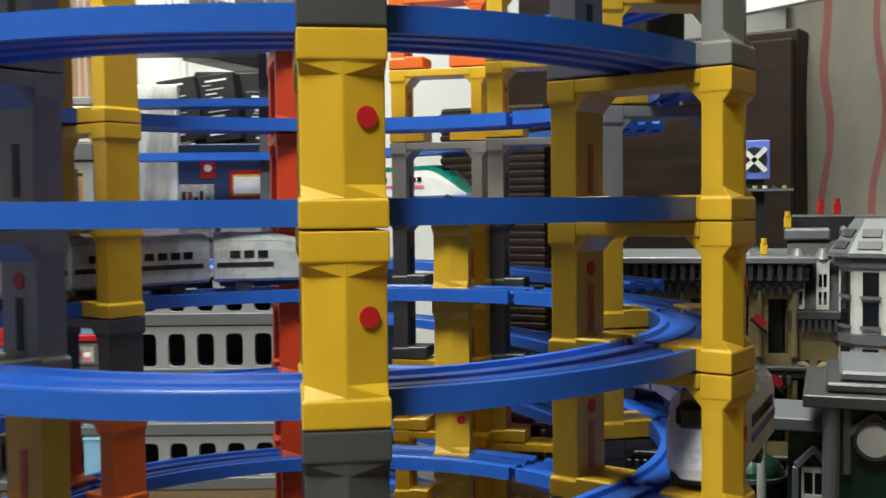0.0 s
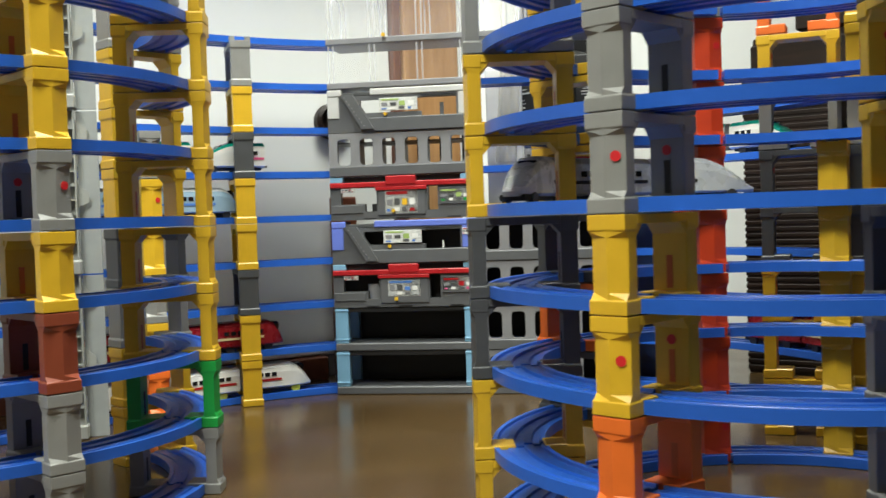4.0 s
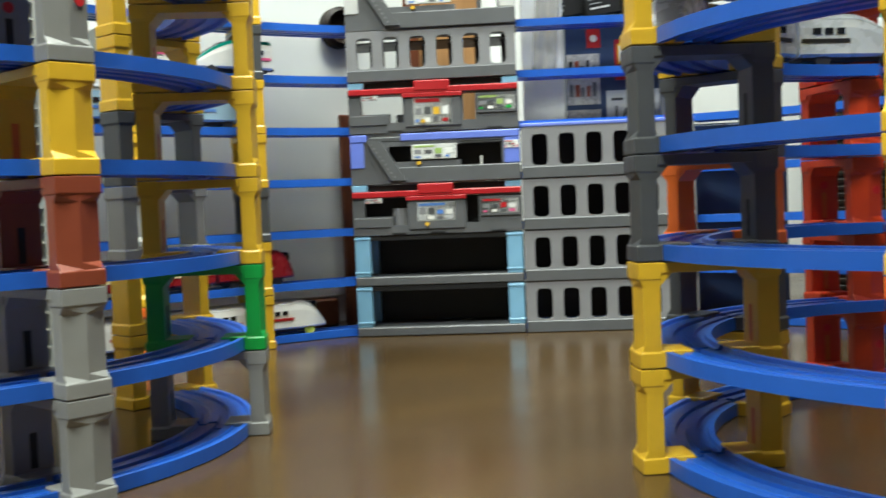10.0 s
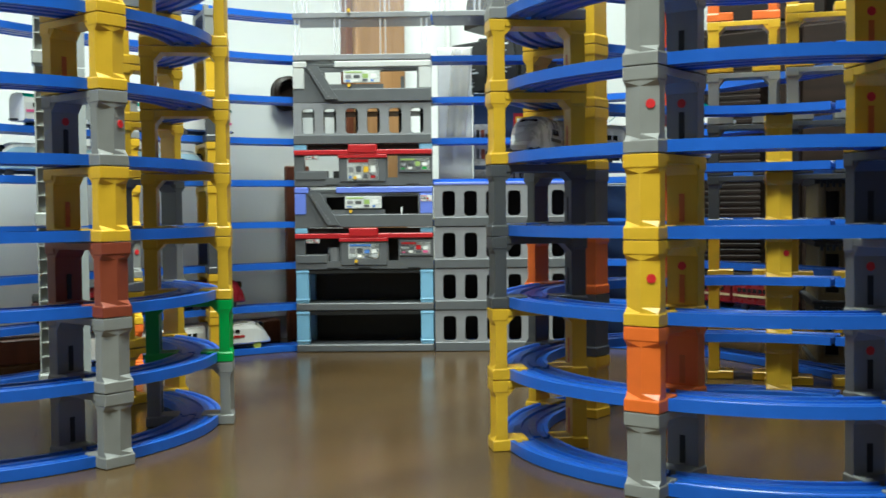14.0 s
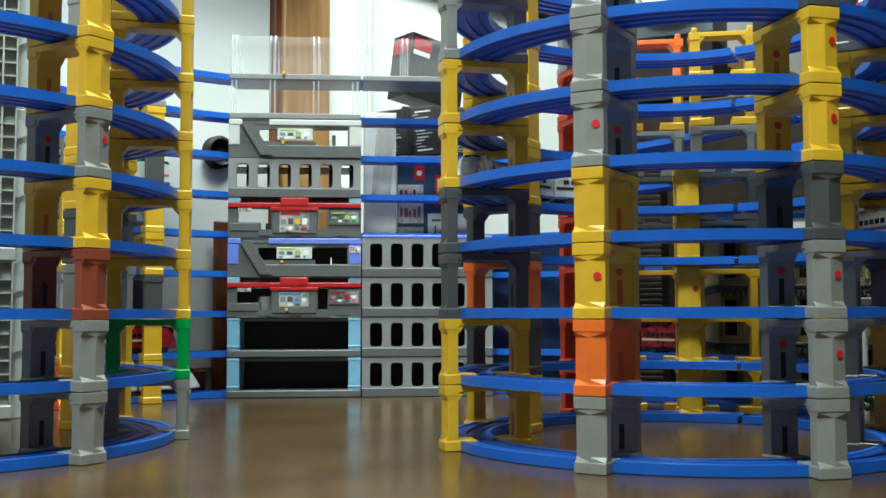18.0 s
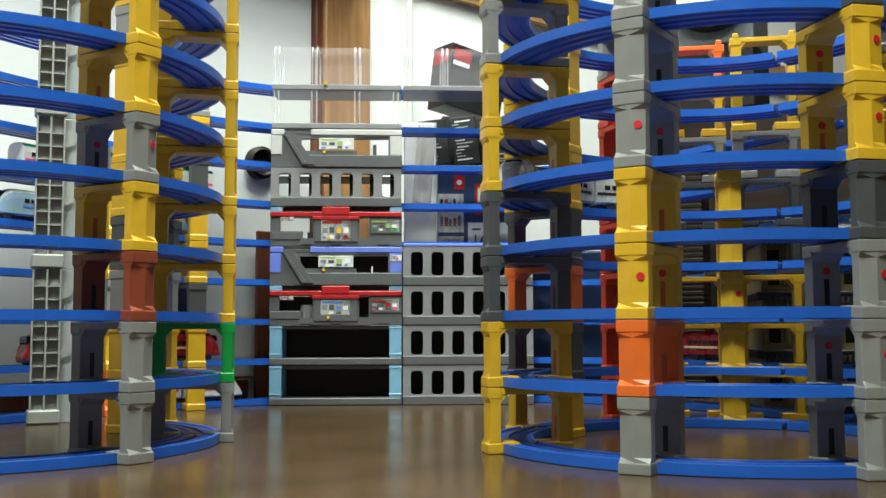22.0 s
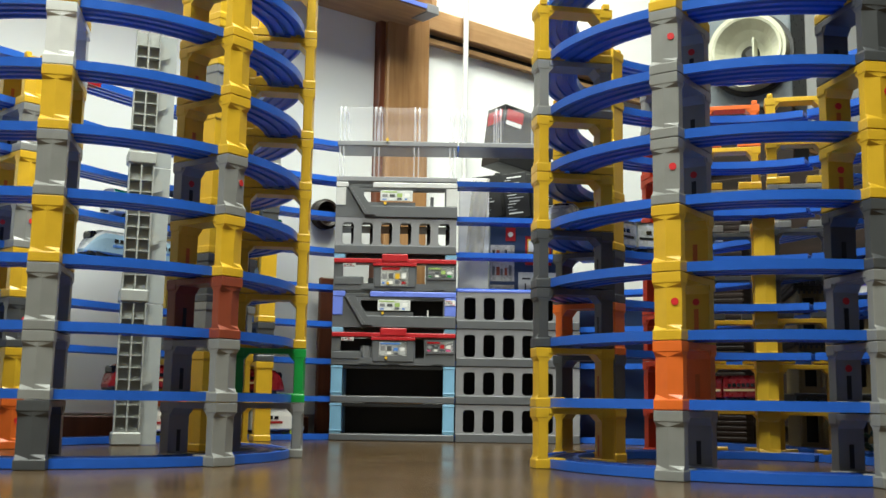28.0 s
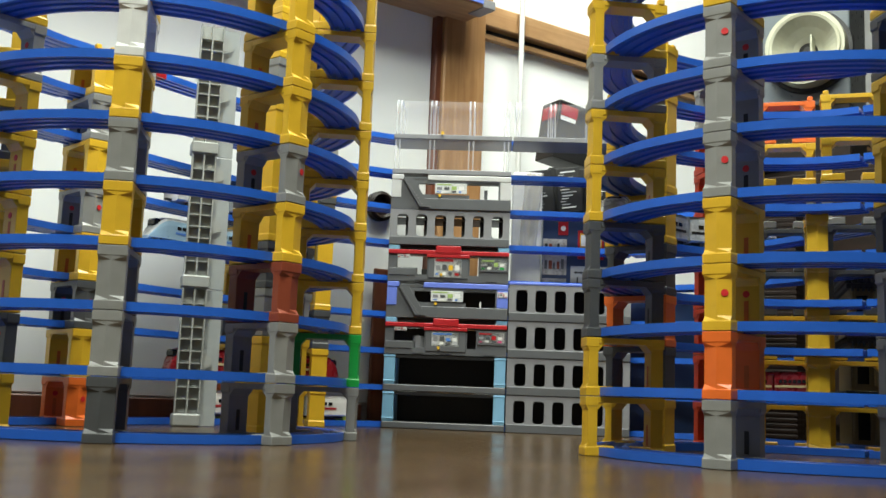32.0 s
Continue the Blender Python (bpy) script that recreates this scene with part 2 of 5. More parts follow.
def wall_with_holes(w, h, t, holes, bevel=0.0):
    """A plate along x (0..w), z (0..h), y 0..t, with rectangular holes (x0, x1, z0, z1) cut through."""
    xs = sorted({0, w, *[v for q in holes for v in q[:2]]})
    zs = sorted({0, h, *[v for q in holes for v in q[2:]]})
    bm = bmesh.new()
    solid = lambda i, j: 0 <= i < len(xs) - 1 and 0 <= j < len(zs) - 1 and not any(q[0] <= (xs[i] + xs[i + 1]) / 2 <= q[1] and q[2] <= (zs[j] + zs[j + 1]) / 2 <= q[3] for q in holes)
    cache = {}
    def v(i, j, k):
        key = (i, j, k)
        if key not in cache:
            cache[key] = bm.verts.new((xs[i], (0, t)[k], zs[j]))
        return cache[key]
    for i in range(len(xs) - 1):
        for j in range(len(zs) - 1):
            if not solid(i, j):
                continue
            bm.faces.new((v(i, j, 0), v(i + 1, j, 0), v(i + 1, j + 1, 0), v(i, j + 1, 0)))
            bm.faces.new((v(i, j, 1), v(i, j + 1, 1), v(i + 1, j + 1, 1), v(i + 1, j, 1)))
            if not solid(i - 1, j):
                bm.faces.new((v(i, j, 0), v(i, j + 1, 0), v(i, j + 1, 1), v(i, j, 1)))
            if not solid(i + 1, j):
                bm.faces.new((v(i + 1, j, 0), v(i + 1, j, 1), v(i + 1, j + 1, 1), v(i + 1, j + 1, 0)))
            if not solid(i, j - 1):
                bm.faces.new((v(i, j, 0), v(i, j, 1), v(i + 1, j, 1), v(i + 1, j, 0)))
            if not solid(i, j + 1):
                bm.faces.new((v(i, j + 1, 0), v(i + 1, j + 1, 0), v(i + 1, j + 1, 1), v(i, j + 1, 1)))
    bmesh.ops.recalc_face_normals(bm, faces=bm.faces[:])
    return bm


# ---- the room ----
WALL_A = radians(53)  # the back wall runs slantwise behind the layout
WX, WY = -0.65, 0.86
ROOM = Matrix.Translation((WX, WY, 0)) @ Matrix.Rotation(WALL_A, 4, "Z")  # x along the wall, y through it

tagged(part("floor", box(-3.2, 3.2, -4.2, 0.06, -0.04, 0), FLOORW, m=ROOM), "polished brown wooden floor with a waxy sheen", "floor", kind="structure")
tagged(part("wall_back", box(-3.2, 3.2, 0.0, 0.08, 0, 2.4), WALL, m=ROOM), "white papered wall", "wall", kind="structure")
# Side and front walls are unseen, coloured dark to hold back bounced light.
tagged(part("wall_right", box(3.12, 3.2, -4.2, 0, 0, 2.4), DIMW, m=ROOM), "unseen dark side wall that limits bounced light", "wall", kind="structure")
tagged(part("wall_left", box(-3.2, -3.12, -4.2, 0, 0, 2.4), DIMW, m=ROOM), "unseen dark side wall that limits bounced light", "wall", kind="structure")
tagged(part("wall_front", box(-3.2, 3.2, -4.28, -4.2, 0, 2.4), DIMW, m=ROOM), "unseen dark front wall that limits bounced light", "wall", kind="structure")
# Unseen ceiling; its tone sets how much lamp light bounces back.
tagged(part("ceiling", box(-3.2, 3.2, -4.2, 0.06, 2.4, 2.46), CEIL, m=ROOM), "unseen ceiling that bounces lamp light", "ceiling", kind="structure")

# two unseen round ceiling lamps: one over the open floor, one over the layout
def unseen_ceiling_lamp(x, y, power):
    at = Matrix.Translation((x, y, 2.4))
    th = empty("unseen_ceiling_lamp", at, "assumed round white ceiling lamp with a lit diffuser, out of view", "lamp", "ceiling lamps")
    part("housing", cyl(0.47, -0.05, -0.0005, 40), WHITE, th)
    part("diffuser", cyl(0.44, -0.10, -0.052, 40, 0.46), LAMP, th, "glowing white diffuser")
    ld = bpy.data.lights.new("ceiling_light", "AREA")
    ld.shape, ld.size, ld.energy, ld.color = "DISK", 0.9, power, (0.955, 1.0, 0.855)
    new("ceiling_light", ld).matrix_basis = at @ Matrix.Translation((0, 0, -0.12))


unseen_ceiling_lamp(-0.35, -1.55, 80)
# Made-up second lamp, added to brighten the layout and the wall behind it.
unseen_ceiling_lamp(-0.22, 0.08, 75)

# pillar, beam, steel sheet, skirting
def framed(name, bm, mat, label, cat, m=ROOM, kind=""):
    return tagged(part(name, bm, mat, None, m=m), label, cat, kind=kind)

framed("pillar", box(-0.1345, -0.025, -0.045, -0.002, 0, 2.4, 0.003), PILLAR, "pale wooden pillar on the white wall", "pillar", kind="structure")
framed("beam", box(-0.024, 3.1, -0.03, -0.002, 0.871, 0.922, 0.003), BEAMW, "pale wooden rail along the wall", "beam", kind="structure")
framed("lower_rail", box(-0.024, 3.1, -0.018, -0.002, 0.846, 0.859, 0.002), BEAMW, "narrow pale wooden rail under a dark groove", "beam", kind="structure")
# Black strip set between the rails as the shade of a groove.
framed("groove", box(-0.024, 3.1, -0.008, -0.002, 0.8595, 0.8705), BLACK, "black strip shading the groove between two wall rails", "trim", kind="structure")
framed("pillar_edge", box(-0.150, -0.135, -0.036, -0.002, 0.0, 2.4, 0.002), REDW, "darker brown strip beside the pillar", "trim", kind="structure")
framed("sliding_door", box(-2.2, -0.1505, -0.02, -0.002, 0.04, 0.88, 0.002), BOARD, "pale glossy sliding door panel along the wall", "door", kind="structure")
framed("baseboard", box(-3.1, -0.29, -0.034, -0.002, 0, 0.038, 0.002), REDW, "dark brown baseboard", "baseboard", kind="structure")
framed("upright_board", box(-0.281, -0.235, -0.046, -0.036, 0, 0.304, 0.002), REDW, "red-brown wooden board standing against the wall beside the toy station", "board")

# ---- piers and tracks ----
P = 0.066
RC = 0.2287


def Z(n):
    return n * P - 0.0001 if n else 0.0



def pier_meshes(c, thin=False):
    """The meshes of one block pier; x points out of the ring, z up."""
    h, xf, xi = 0.0148, 0.0375, 0.0232
    if thin:
        h = 0.0138
    xs = xf - (0.0042 if not thin else 0.003)
    hb = h - 0.0006
    def ring(z, front, hw, back=xi):
        return [(back, -hw, z), (front, -hw, z), (xf if front < xf else xf + 0.0004, 0, z), (front, hw, z), (back, hw, z)]
    low = 0.0105
    outer = loops([ring(0.0004, xf, h), ring(low - 0.001, xf, h), ring(low, xf - 0.001, h - 0.0008), ring(low + 0.0042, xs, hb, xi + 0.0005), ring(P - 0.0155, xs, hb, xi + 0.0005), ring(P - 0.0115, xf - 0.001, h - 0.0004), ring(P - 0.0105, xf, h), ring(P - 0.0004, xf, h)])
    # recessed arch under the upper collar
    tabs = box(0.004, xi + 0.001, -h, h, 0.0006, 0.0112, 0.0008)
    tabs2 = box(-0.0385, -0.020, -h, h, 0.0006, 0.0112, 0.0008)
    beam = loops([[(x, y, z) for y, z in ((-h, P - 0.007), (-h, P - 0.0006), (h, P - 0.0006), (h, P - 0.007))] for x in (-0.0375, xi)])
    first = hau = bmesh.new()
    hau2 = bmesh.new()
    for s, xa, hau in ((1, xi + 0.001, hau), (-1, -0.0385, hau2)):
        vs = [hau.verts.new(p) for y in (-h + 0.001, h - 0.001) for p in ((xa, y, P - 0.006), (xa - s * 0.009, y, P - 0.006), (xa, y, P - 0.016))]
        hau.faces.new(vs[:3]); hau.faces.new(vs[:2:-1])
        for i in range(3):
            hau.faces.new((vs[i], vs[(i + 1) % 3], vs[3 + (i + 1) % 3], vs[3 + i]))
        bmesh.ops.recalc_face_normals(hau, faces=hau.faces[:])
    inner = loops([[(-0.0525 + d, -h + d, z), (-0.0375, -h + d, z), (-0.0375, h - d, z), (-0.0525 + d, h - d, z)] for d, z in ((0, 0.0004), (0, 0.009), (0.0012, 0.0105), (0.0012, P - 0.0125), (0, P - 0.0105), (0, P - 0.0004))])
    slot = box(-0.0378, -0.0371, -0.0024, 0.0024, 0.013, 0.036)
    dot = cyl(0.0036, 0, 0.0006, 14)
    idot = cyl(0.0036, 0, 0.0006, 14)
    for bm, off in ((outer, 0.0007), (beam, 0.0006), (inner, 0.0007), (first, 0.0004), (hau2, 0.0004)):
        bmesh.ops.bevel(bm, geom=[e for e in bm.edges if len(e.link_faces) == 2 and e.calc_face_angle(0) > 0.5], offset=off, segments=2, affect="EDGES", profile=0.6, clamp_overlap=True)
    return dict(outer_leg=outer, collar=tabs, collar_in=tabs2, crossbeam=beam, gusset=first, gusset_in=hau2, inner_leg=inner, slot=slot, dot=dot, idot=idot)


SLOT_O = material("slot_orange", (0.55, 0.12, 0.01), 0.5)
SLOT_D = material("slot_black", (0.008, 0.008, 0.008), 0.6)
DOT = material("red_dot_sticker", (0.62, 0.015, 0.02), 0.5)
templates = {}


def pier(code, m, dotted=True, group="", thin=False, crown=False):
    key = (code, thin)
    if key not in templates:
        me = {}
        for k, bm in pier_meshes(code, thin).items():
            d = bpy.data.meshes.new(k)
            bm.normal_update(); bm.to_mesh(d); bm.free()
            d.materials.append(DOT if "dot" in k else (SLOT_O if code in "YOR" else SLOT_D) if k == "slot" else COLOURS[code])
            me[k] = d
        templates[key] = me
    me = templates[key]
    th = empty("block_pier", m, f"{WORDS[code]} plastic block pier" + (" with a red dot sticker" if dotted else " in a toy tower"), "pier", group)
    for k in ("outer_leg", "collar", "collar_in", "crossbeam", "gusset", "gusset_in", "inner_leg"):
        o = new(k.replace("_in", "") if k != "inner_leg" else k, me[k]); o.parent = th
    o = new("slot", me["slot"]); o.parent = th
    if dotted:
        o = new("dot", me["dot"]); o.parent = th
        o.matrix_basis = Matrix.Translation((0.03545, 0.0078, 0.037)) @ Matrix.Rotation(math.atan2(0.0042, 0.0142), 4, "Z") @ Matrix.Rotation(radians(90), 4, "Y")
        o = new("dot", me["idot"]); o.parent = th
        o.matrix_basis = Matrix.Translation((-0.0375, 0, 0.043)) @ Matrix.Rotation(radians(90), 4, "Y")
    if crown:
        for x in (-0.045, 0.030):
            for y in (-0.011, 0.011):
                part("stud", box(x - 0.004, x + 0.004, y - 0.004, y + 0.004, P - 0.001, P + 0.006, 0.001), COLOURS[code], th)
    return th


PROFILE = [(-0.020, 0.0), (-0.020, 0.0095), (-0.0165, 0.0095), (-0.0155, 0.0072), (-0.0105, 0.0072), (-0.0095, 0.0086), (-0.0035, 0.0086), (-0.003, 0.0062), (0.003, 0.0062), (0.0035, 0.0086), (0.0095, 0.0086), (0.0105, 0.0072), (0.0155, 0.0072), (0.0165, 0.0095), (0.020, 0.0095), (0.020, 0.0), (0.0165, 0.0), (0.0155, 0.003), (0.0105, 0.003), (0.0095, 0.0005), (0.0035, 0.0005), (0.003, 0.003), (-0.003, 0.003), (-0.0035, 0.0005), (-0.0095, 0.0005), (-0.0105, 0.003), (-0.0155, 0.003), (-0.0165, 0.0)]


def swept(points, dirs, wide=1.1):
    """A rail along points, with its cross-section square to dirs."""
    return loops([[(p[0] + d[1] * s * wide, p[1] - d[0] * s * wide, p[2] + z) for s, z in PROFILE] for p, d in zip(points, dirs)])


def arc_rail_mesh(r0=0.0, r1=0.0, t0=0.0, t1=0.0):
    """One curved rail from column to column; r0, r1 push its ends outward, t0, t1 turn them (degrees)."""
    n = 26
    pts = []
    for i in range(n + 1):
        u = i / n
        k = u * u * (3 - 2 * u)
        a = radians(-21.6 + 43.2 * u + t0 * (1 - k) + t1 * k)
        r = RC + r0 * (1 - k) + r1 * k
        pts.append((r * math.cos(a), r * math.sin(a), 0))
    ds = []
    for i in range(n + 1):
        p, q = pts[max(i - 1, 0)], pts[min(i + 1, n)]
        d = Vector((q[0] - p[0], q[1] - p[1])).normalized()
        ds.append((d.x, d.y))
    return swept(pts, ds)


def rail_data(bm, mat):
    me = bpy.data.meshes.new("rail")
    bm.to_mesh(me)
    bm.free()
    me.materials.append(mat)
    return me


arc_me = rail_data(arc_rail_mesh(), BLUE)
nub_me = bpy.data.meshes.new("joint_tongue")
b_ = box(RC - 0.005, RC + 0.005, -0.011, 0.004, 0.001, 0.007, 0.001); b_.to_mesh(nub_me); b_.free(); nub_me.materials.append(BLUE)


def arc_rail(centre, angle, level, group, dz=0.0, data=None):
    th = empty("curved_track", Matrix.Translation((*centre, Z(level) + 0.0008 + dz)) @ Matrix.Rotation(radians(angle), 4, "Z"), "blue plastic curved toy track held between block piers", "track", group)
    o = new("rail", data or arc_me); o.parent = th
    o = new("joint_tongue", nub_me); o.parent = th
    o.matrix_basis = Matrix.Rotation(radians(22), 4, "Z")
    return th


def tower(centre, first, columns, levels, group, thin=(), gaps=()):
    for k, codes in enumerate(columns):
        turn, shift = NUDGE.get((group, k), (0, 0))
        a = radians(first + 45 * k + turn)
        place = Matrix.Translation((*centre, 0)) @ Matrix.Rotation(a, 4, "Z") @ Matrix.Translation((RC + shift, 0, 0))
        for n, c in enumerate(codes):
            if c == ".":
                continue
            dots = (n * 7 + k * 3 + len(codes)) % 3 != 0
            pier(c, place @ Matrix.Translation((0, 0, Z(n))) @ Matrix.Diagonal((1, 1, Z(1) / P if n == 0 else 1, 1)), DOTS.get((group, k, n), dots), group, thin=(k in thin), crown=(n == len(codes) - 1))
    for k in range(8):
        if k in gaps:
            continue
        (t0, r0), (t1, r1) = NUDGE.get((group, k), (0, 0)), NUDGE.get((group, (k + 1) % 8), (0, 0))
        data = rail_data(arc_rail_mesh(r0, r1, t0, t1), BLUE)
        for lv in range(levels):
            arc_rail(centre, first + 22.5 + 45 * k, lv, group + " tracks", data=data)


# columns stand a little out of the true ring: turn in degrees, push outward in metres
NUDGE = {("right tower", 2): (0.0, -0.014), ("right tower", 3): (0.0, -0.012), ('left tower', 0): (-0.6, -0.0060), ('left tower', 1): (0.5, 0.0003), ('left tower', 7): (1.2, -0.004), ('right tower', 0): (0.6, -0.0018), ('right tower', 1): (-0.0, -0.0009), ('right tower', 7): (0.5, 0.003)}
RIGHT, LEFT = (-0.0045, -0.0111), (-0.7904, -0.1632)
DOTS = {("right tower", 0, n): n in (2, 4, 6) for n in range(10)}
DOTS |= {("right tower", 1, n): n in (1, 2, 4, 5) for n in range(10)}
DOTS |= {("right tower", 7, n): False for n in range(10)}
DOTS |= {("left tower", 0, n): n == 4 for n in range(10)}
DOTS |= {("left tower", 1, n): False for n in range(10)}
DOTS |= {("left tower", 7, n): False for n in range(10)}
tower(RIGHT, -111.81, ["gOYYgggYYg", "gggdYYdYYg", "gggYYYgYgY", "YYdYYgYYYY", "", "", "YdOdYYYY", "YYddYYgY"], 9, "right tower", thin=(7,))
tower(LEFT, -22.0, ["ggBYgYYYYY", "gNYYYYYYY", "YYgdYYYgYY", "", "", "YYgYYdYYYY", "YdYYYYgYYY", "dggYgYWYYY"], 9, "left tower", thin=(1,), gaps=(2, 3))

green_me = arc_me.copy(); green_me.materials[0] = GREEN
for a_, dz in ((0.8, 0.0),):
    g_ = arc_rail(LEFT, a_, 9, "top tracks", dz)
    tagged(g_, "green plastic curved toy track on top of the tower")
    for o in g_.children:
        if o.name.startswith("rail"):
            o.data = green_me

# a lone pile of piers inside the back of the right tower
for n, c in enumerate("YYYYY"):
    pier(c, Matrix.Translation((0.0165, 0.256, Z(n))) @ Matrix.Diagonal((1, 1, Z(1) / P if n == 0 else 1, 1)) @ Matrix.Rotation(radians(-90), 4, "Z"), n == 2, "inner pile", crown=(n == 4))

# ---- the long back tracks ----
def curve_points(keys, n):
    """Points and directions along a smooth line through keys."""
    out = []
    k = [Vector(keys[0]) * 2 - Vector(keys[1]), *map(Vector, keys), Vector(keys[-1]) * 2 - Vector(keys[-2])]
    for i in range(1, len(k) - 2):
        for j in range(n):
            t = j / n
            p0, p1, p2, p3 = k[i - 1 : i + 3]
            out.append(0.5 * ((2 * p1) + (p2 - p0) * t + (2 * p0 - 5 * p1 + 4 * p2 - p3) * t * t + (3 * p1 - p0 - 3 * p2 + p3) * t ** 3))
    out.append(k[-2])
    d = [(out[min(i + 1, len(out) - 1)] - out[max(i - 1, 0)]).normalized() for i in range(len(out))]
    return out, d


BACK = [(-0.29, 0.648), (-0.40, 0.612), (-0.606, 0.551), (-0.708, 0.512), (-0.812, 0.402), (-0.900, 0.240), (-0.960, 0.075), (-0.993, -0.062), (-1.010, -0.11), (-1.028, -0.22), (-1.032, -0.38)]
BACK_R = [(0.16, 0.30), (0.06, 0.43), (-0.05, 0.55), (-0.16, 0.62), (-0.29, 0.648)]
back_mesh = {}
for keys, tag in ((BACK, "left"), (BACK_R, "right")):
    pts, ds = curve_points(keys, 6)
    for a in range(0, len(pts) - 1, 6):
        bm = swept([(p.x, p.y, 0) for p in pts[a : a + 7]], [(d.x, d.y) for d in ds[a : a + 7]])
        me = bpy.data.meshes.new("rail"); bm.to_mesh(me); bm.free(); me.materials.append(BLUE)
        red_me = me.copy(); red_me.materials[0] = RED
        for lv in range(9):
            if tag == "right" and lv in (7, 8):
                continue
            th = empty("long_track", Matrix.Translation((0, 0, Z(lv) + 0.001)), "red plastic toy track curving along the wall" if tag == "left" and lv == 8 and a == 36 else "blue plastic toy track curving along the wall", "track", "back tracks")
            o = new("rail", red_me if tag == "left" and lv == 8 and a == 36 else me); o.parent = th


def back_pier(x, y, deg, codes):
    for n, c in enumerate(codes):
        if c != ".":
            pier(c, Matrix.Translation((x, y, Z(n))) @ Matrix.Rotation(radians(deg), 4, "Z") @ Matrix.Diagonal((1, 1, Z(1) / P if n == 0 else 1, 1)), n % 2 == 0, "back piers", crown=(n == len(codes) - 1 and len(codes) > 7))


back_pier(-0.814, 0.394, 130, "YYdYYdYg")
back_pier(-0.975, -0.060, 330, "OYdYgYgY")
back_pier(-0.886, 0.262, 325, "OYgYYg")
back_pier(-0.116, 0.220, -62, "RRRRRRRg")
back_pier(0.080, 0.322, 0, "YYYddgYY")
back_pier(-0.016, 0.352, 0, "YYYddgYO")

# ---- the toy station beside the back tracks ----
ST = Matrix.Translation((-0.7068, 0.4703, 0)) @ Matrix.Rotation(radians(14.4), 4, "Z")  # x along the front, y into it
SW, SD = 0.2189, 0.085


def storey(level, label, x0=0.0):
    return empty("station_storey", ST @ Matrix.Translation((x0, 0, Z(level) + 0.0005)), label, "toy station", "station storeys")


def arch_plate(w, h, t, holes, r=0.005):
    """A plate with rounded window holes."""
    bm = bmesh.new()
    # outer strips between the windows, with chamfered corners at each opening
    xs = [0.0]
    for a, b, c, d in holes:
        xs += [a, b]
    xs.append(w)
    c, d = holes[0][2], holes[0][3]
    box(0, w, 0, t, 0, c, bm=bm)
    box(0, w, 0, t, d, h, bm=bm)
    for i in range(0, len(xs), 2):
        box(xs[i], xs[i + 1], 0, t, c, d, bm=bm)
    for a, b, _, _ in holes:
        for px, sx in ((a, 1), (b, -1)):
            for pz, sz in ((c, 1), (d, -1)):
                vs = [bm.verts.new((px + sx * u * r, y, pz + sz * v * r)) for y in (0.0002, t - 0.0002) for u, v in ((0, 0), (1, 0), (0.3, 0.3), (0, 1))]
                bm.faces.new(vs[:4]); bm.faces.new(vs[:3:-1])
                for i in range(4):
                    bm.faces.new((vs[i], vs[(i + 1) % 4], vs[4 + (i + 1) % 4], vs[4 + i]))
    bmesh.ops.recalc_face_normals(bm, faces=bm.faces[:])
    return bm


def open_storey(level):
    th = storey(level, "open grey toy platform storey with pale blue posts")
    part("floor_slab", box(0, SW, 0, SD, 0, 0.0115, 0.0012), STONE, th)
    for x in (0.0005, SW - 0.0205):
        p = part("post", box(x, x + 0.02, 0.001, 0.014, 0.0115, P - 0.001, 0.0008), LBLUE, th, "pale blue post")
        for z in (0.016, P - 0.006):
            part("moulding", box(x - 0.0008, x + 0.0208, 0.0002, 0.0148, z, z + 0.003, 0.0006), LBLUE, p)
        part("post", box(x, x + 0.02, SD - 0.014, SD, 0.0115, P - 0.001), LBLUE, th, "pale blue post")
    # Black lintel and back panel put the dark inside of the storey into colour.
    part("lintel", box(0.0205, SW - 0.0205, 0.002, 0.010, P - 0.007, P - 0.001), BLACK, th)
    part("back_panel", box(0.0, SW, SD, SD + 0.003, 0, P - 0.001), BLACK, th, "black back panel shading the inside of the storey")


BOARDP = material("printed_board", (0.58, 0.59, 0.58), 0.5, grain=400, vary=0.35)


def sign(parent, x, z, w, h, backing, bars):
    s = part("sign_board", box(x, x + w, -0.0022, 0.0004, z, z + h, 0.0004), BOARDP, parent, "printed timetable board")
    random.seed(int(x * 1e5) + int(z * 1e5))
    k = len(backing)
    part("print", box(x + w * 0.05, x + w * random.uniform(0.5, 0.9), -0.0026, -0.002, z + h * 0.80, z + h * 0.93), backing[0], s)
    for c in range(4):
        a = x + w * (0.06 + 0.23 * c)
        part("print", box(a, a + w * 0.16, -0.0026, -0.002, z + h * 0.36, z + h * random.uniform(0.58, 0.74)), (STONEL, DARK, backing[c % k], PAPER)[c], s)
        part("print", box(a, a + w * random.uniform(0.08, 0.18), -0.0026, -0.002, z + h * 0.10, z + h * random.uniform(0.2, 0.3)), (backing[(c + 1) % k], PAPER, STONE, backing[c % k])[c], s)


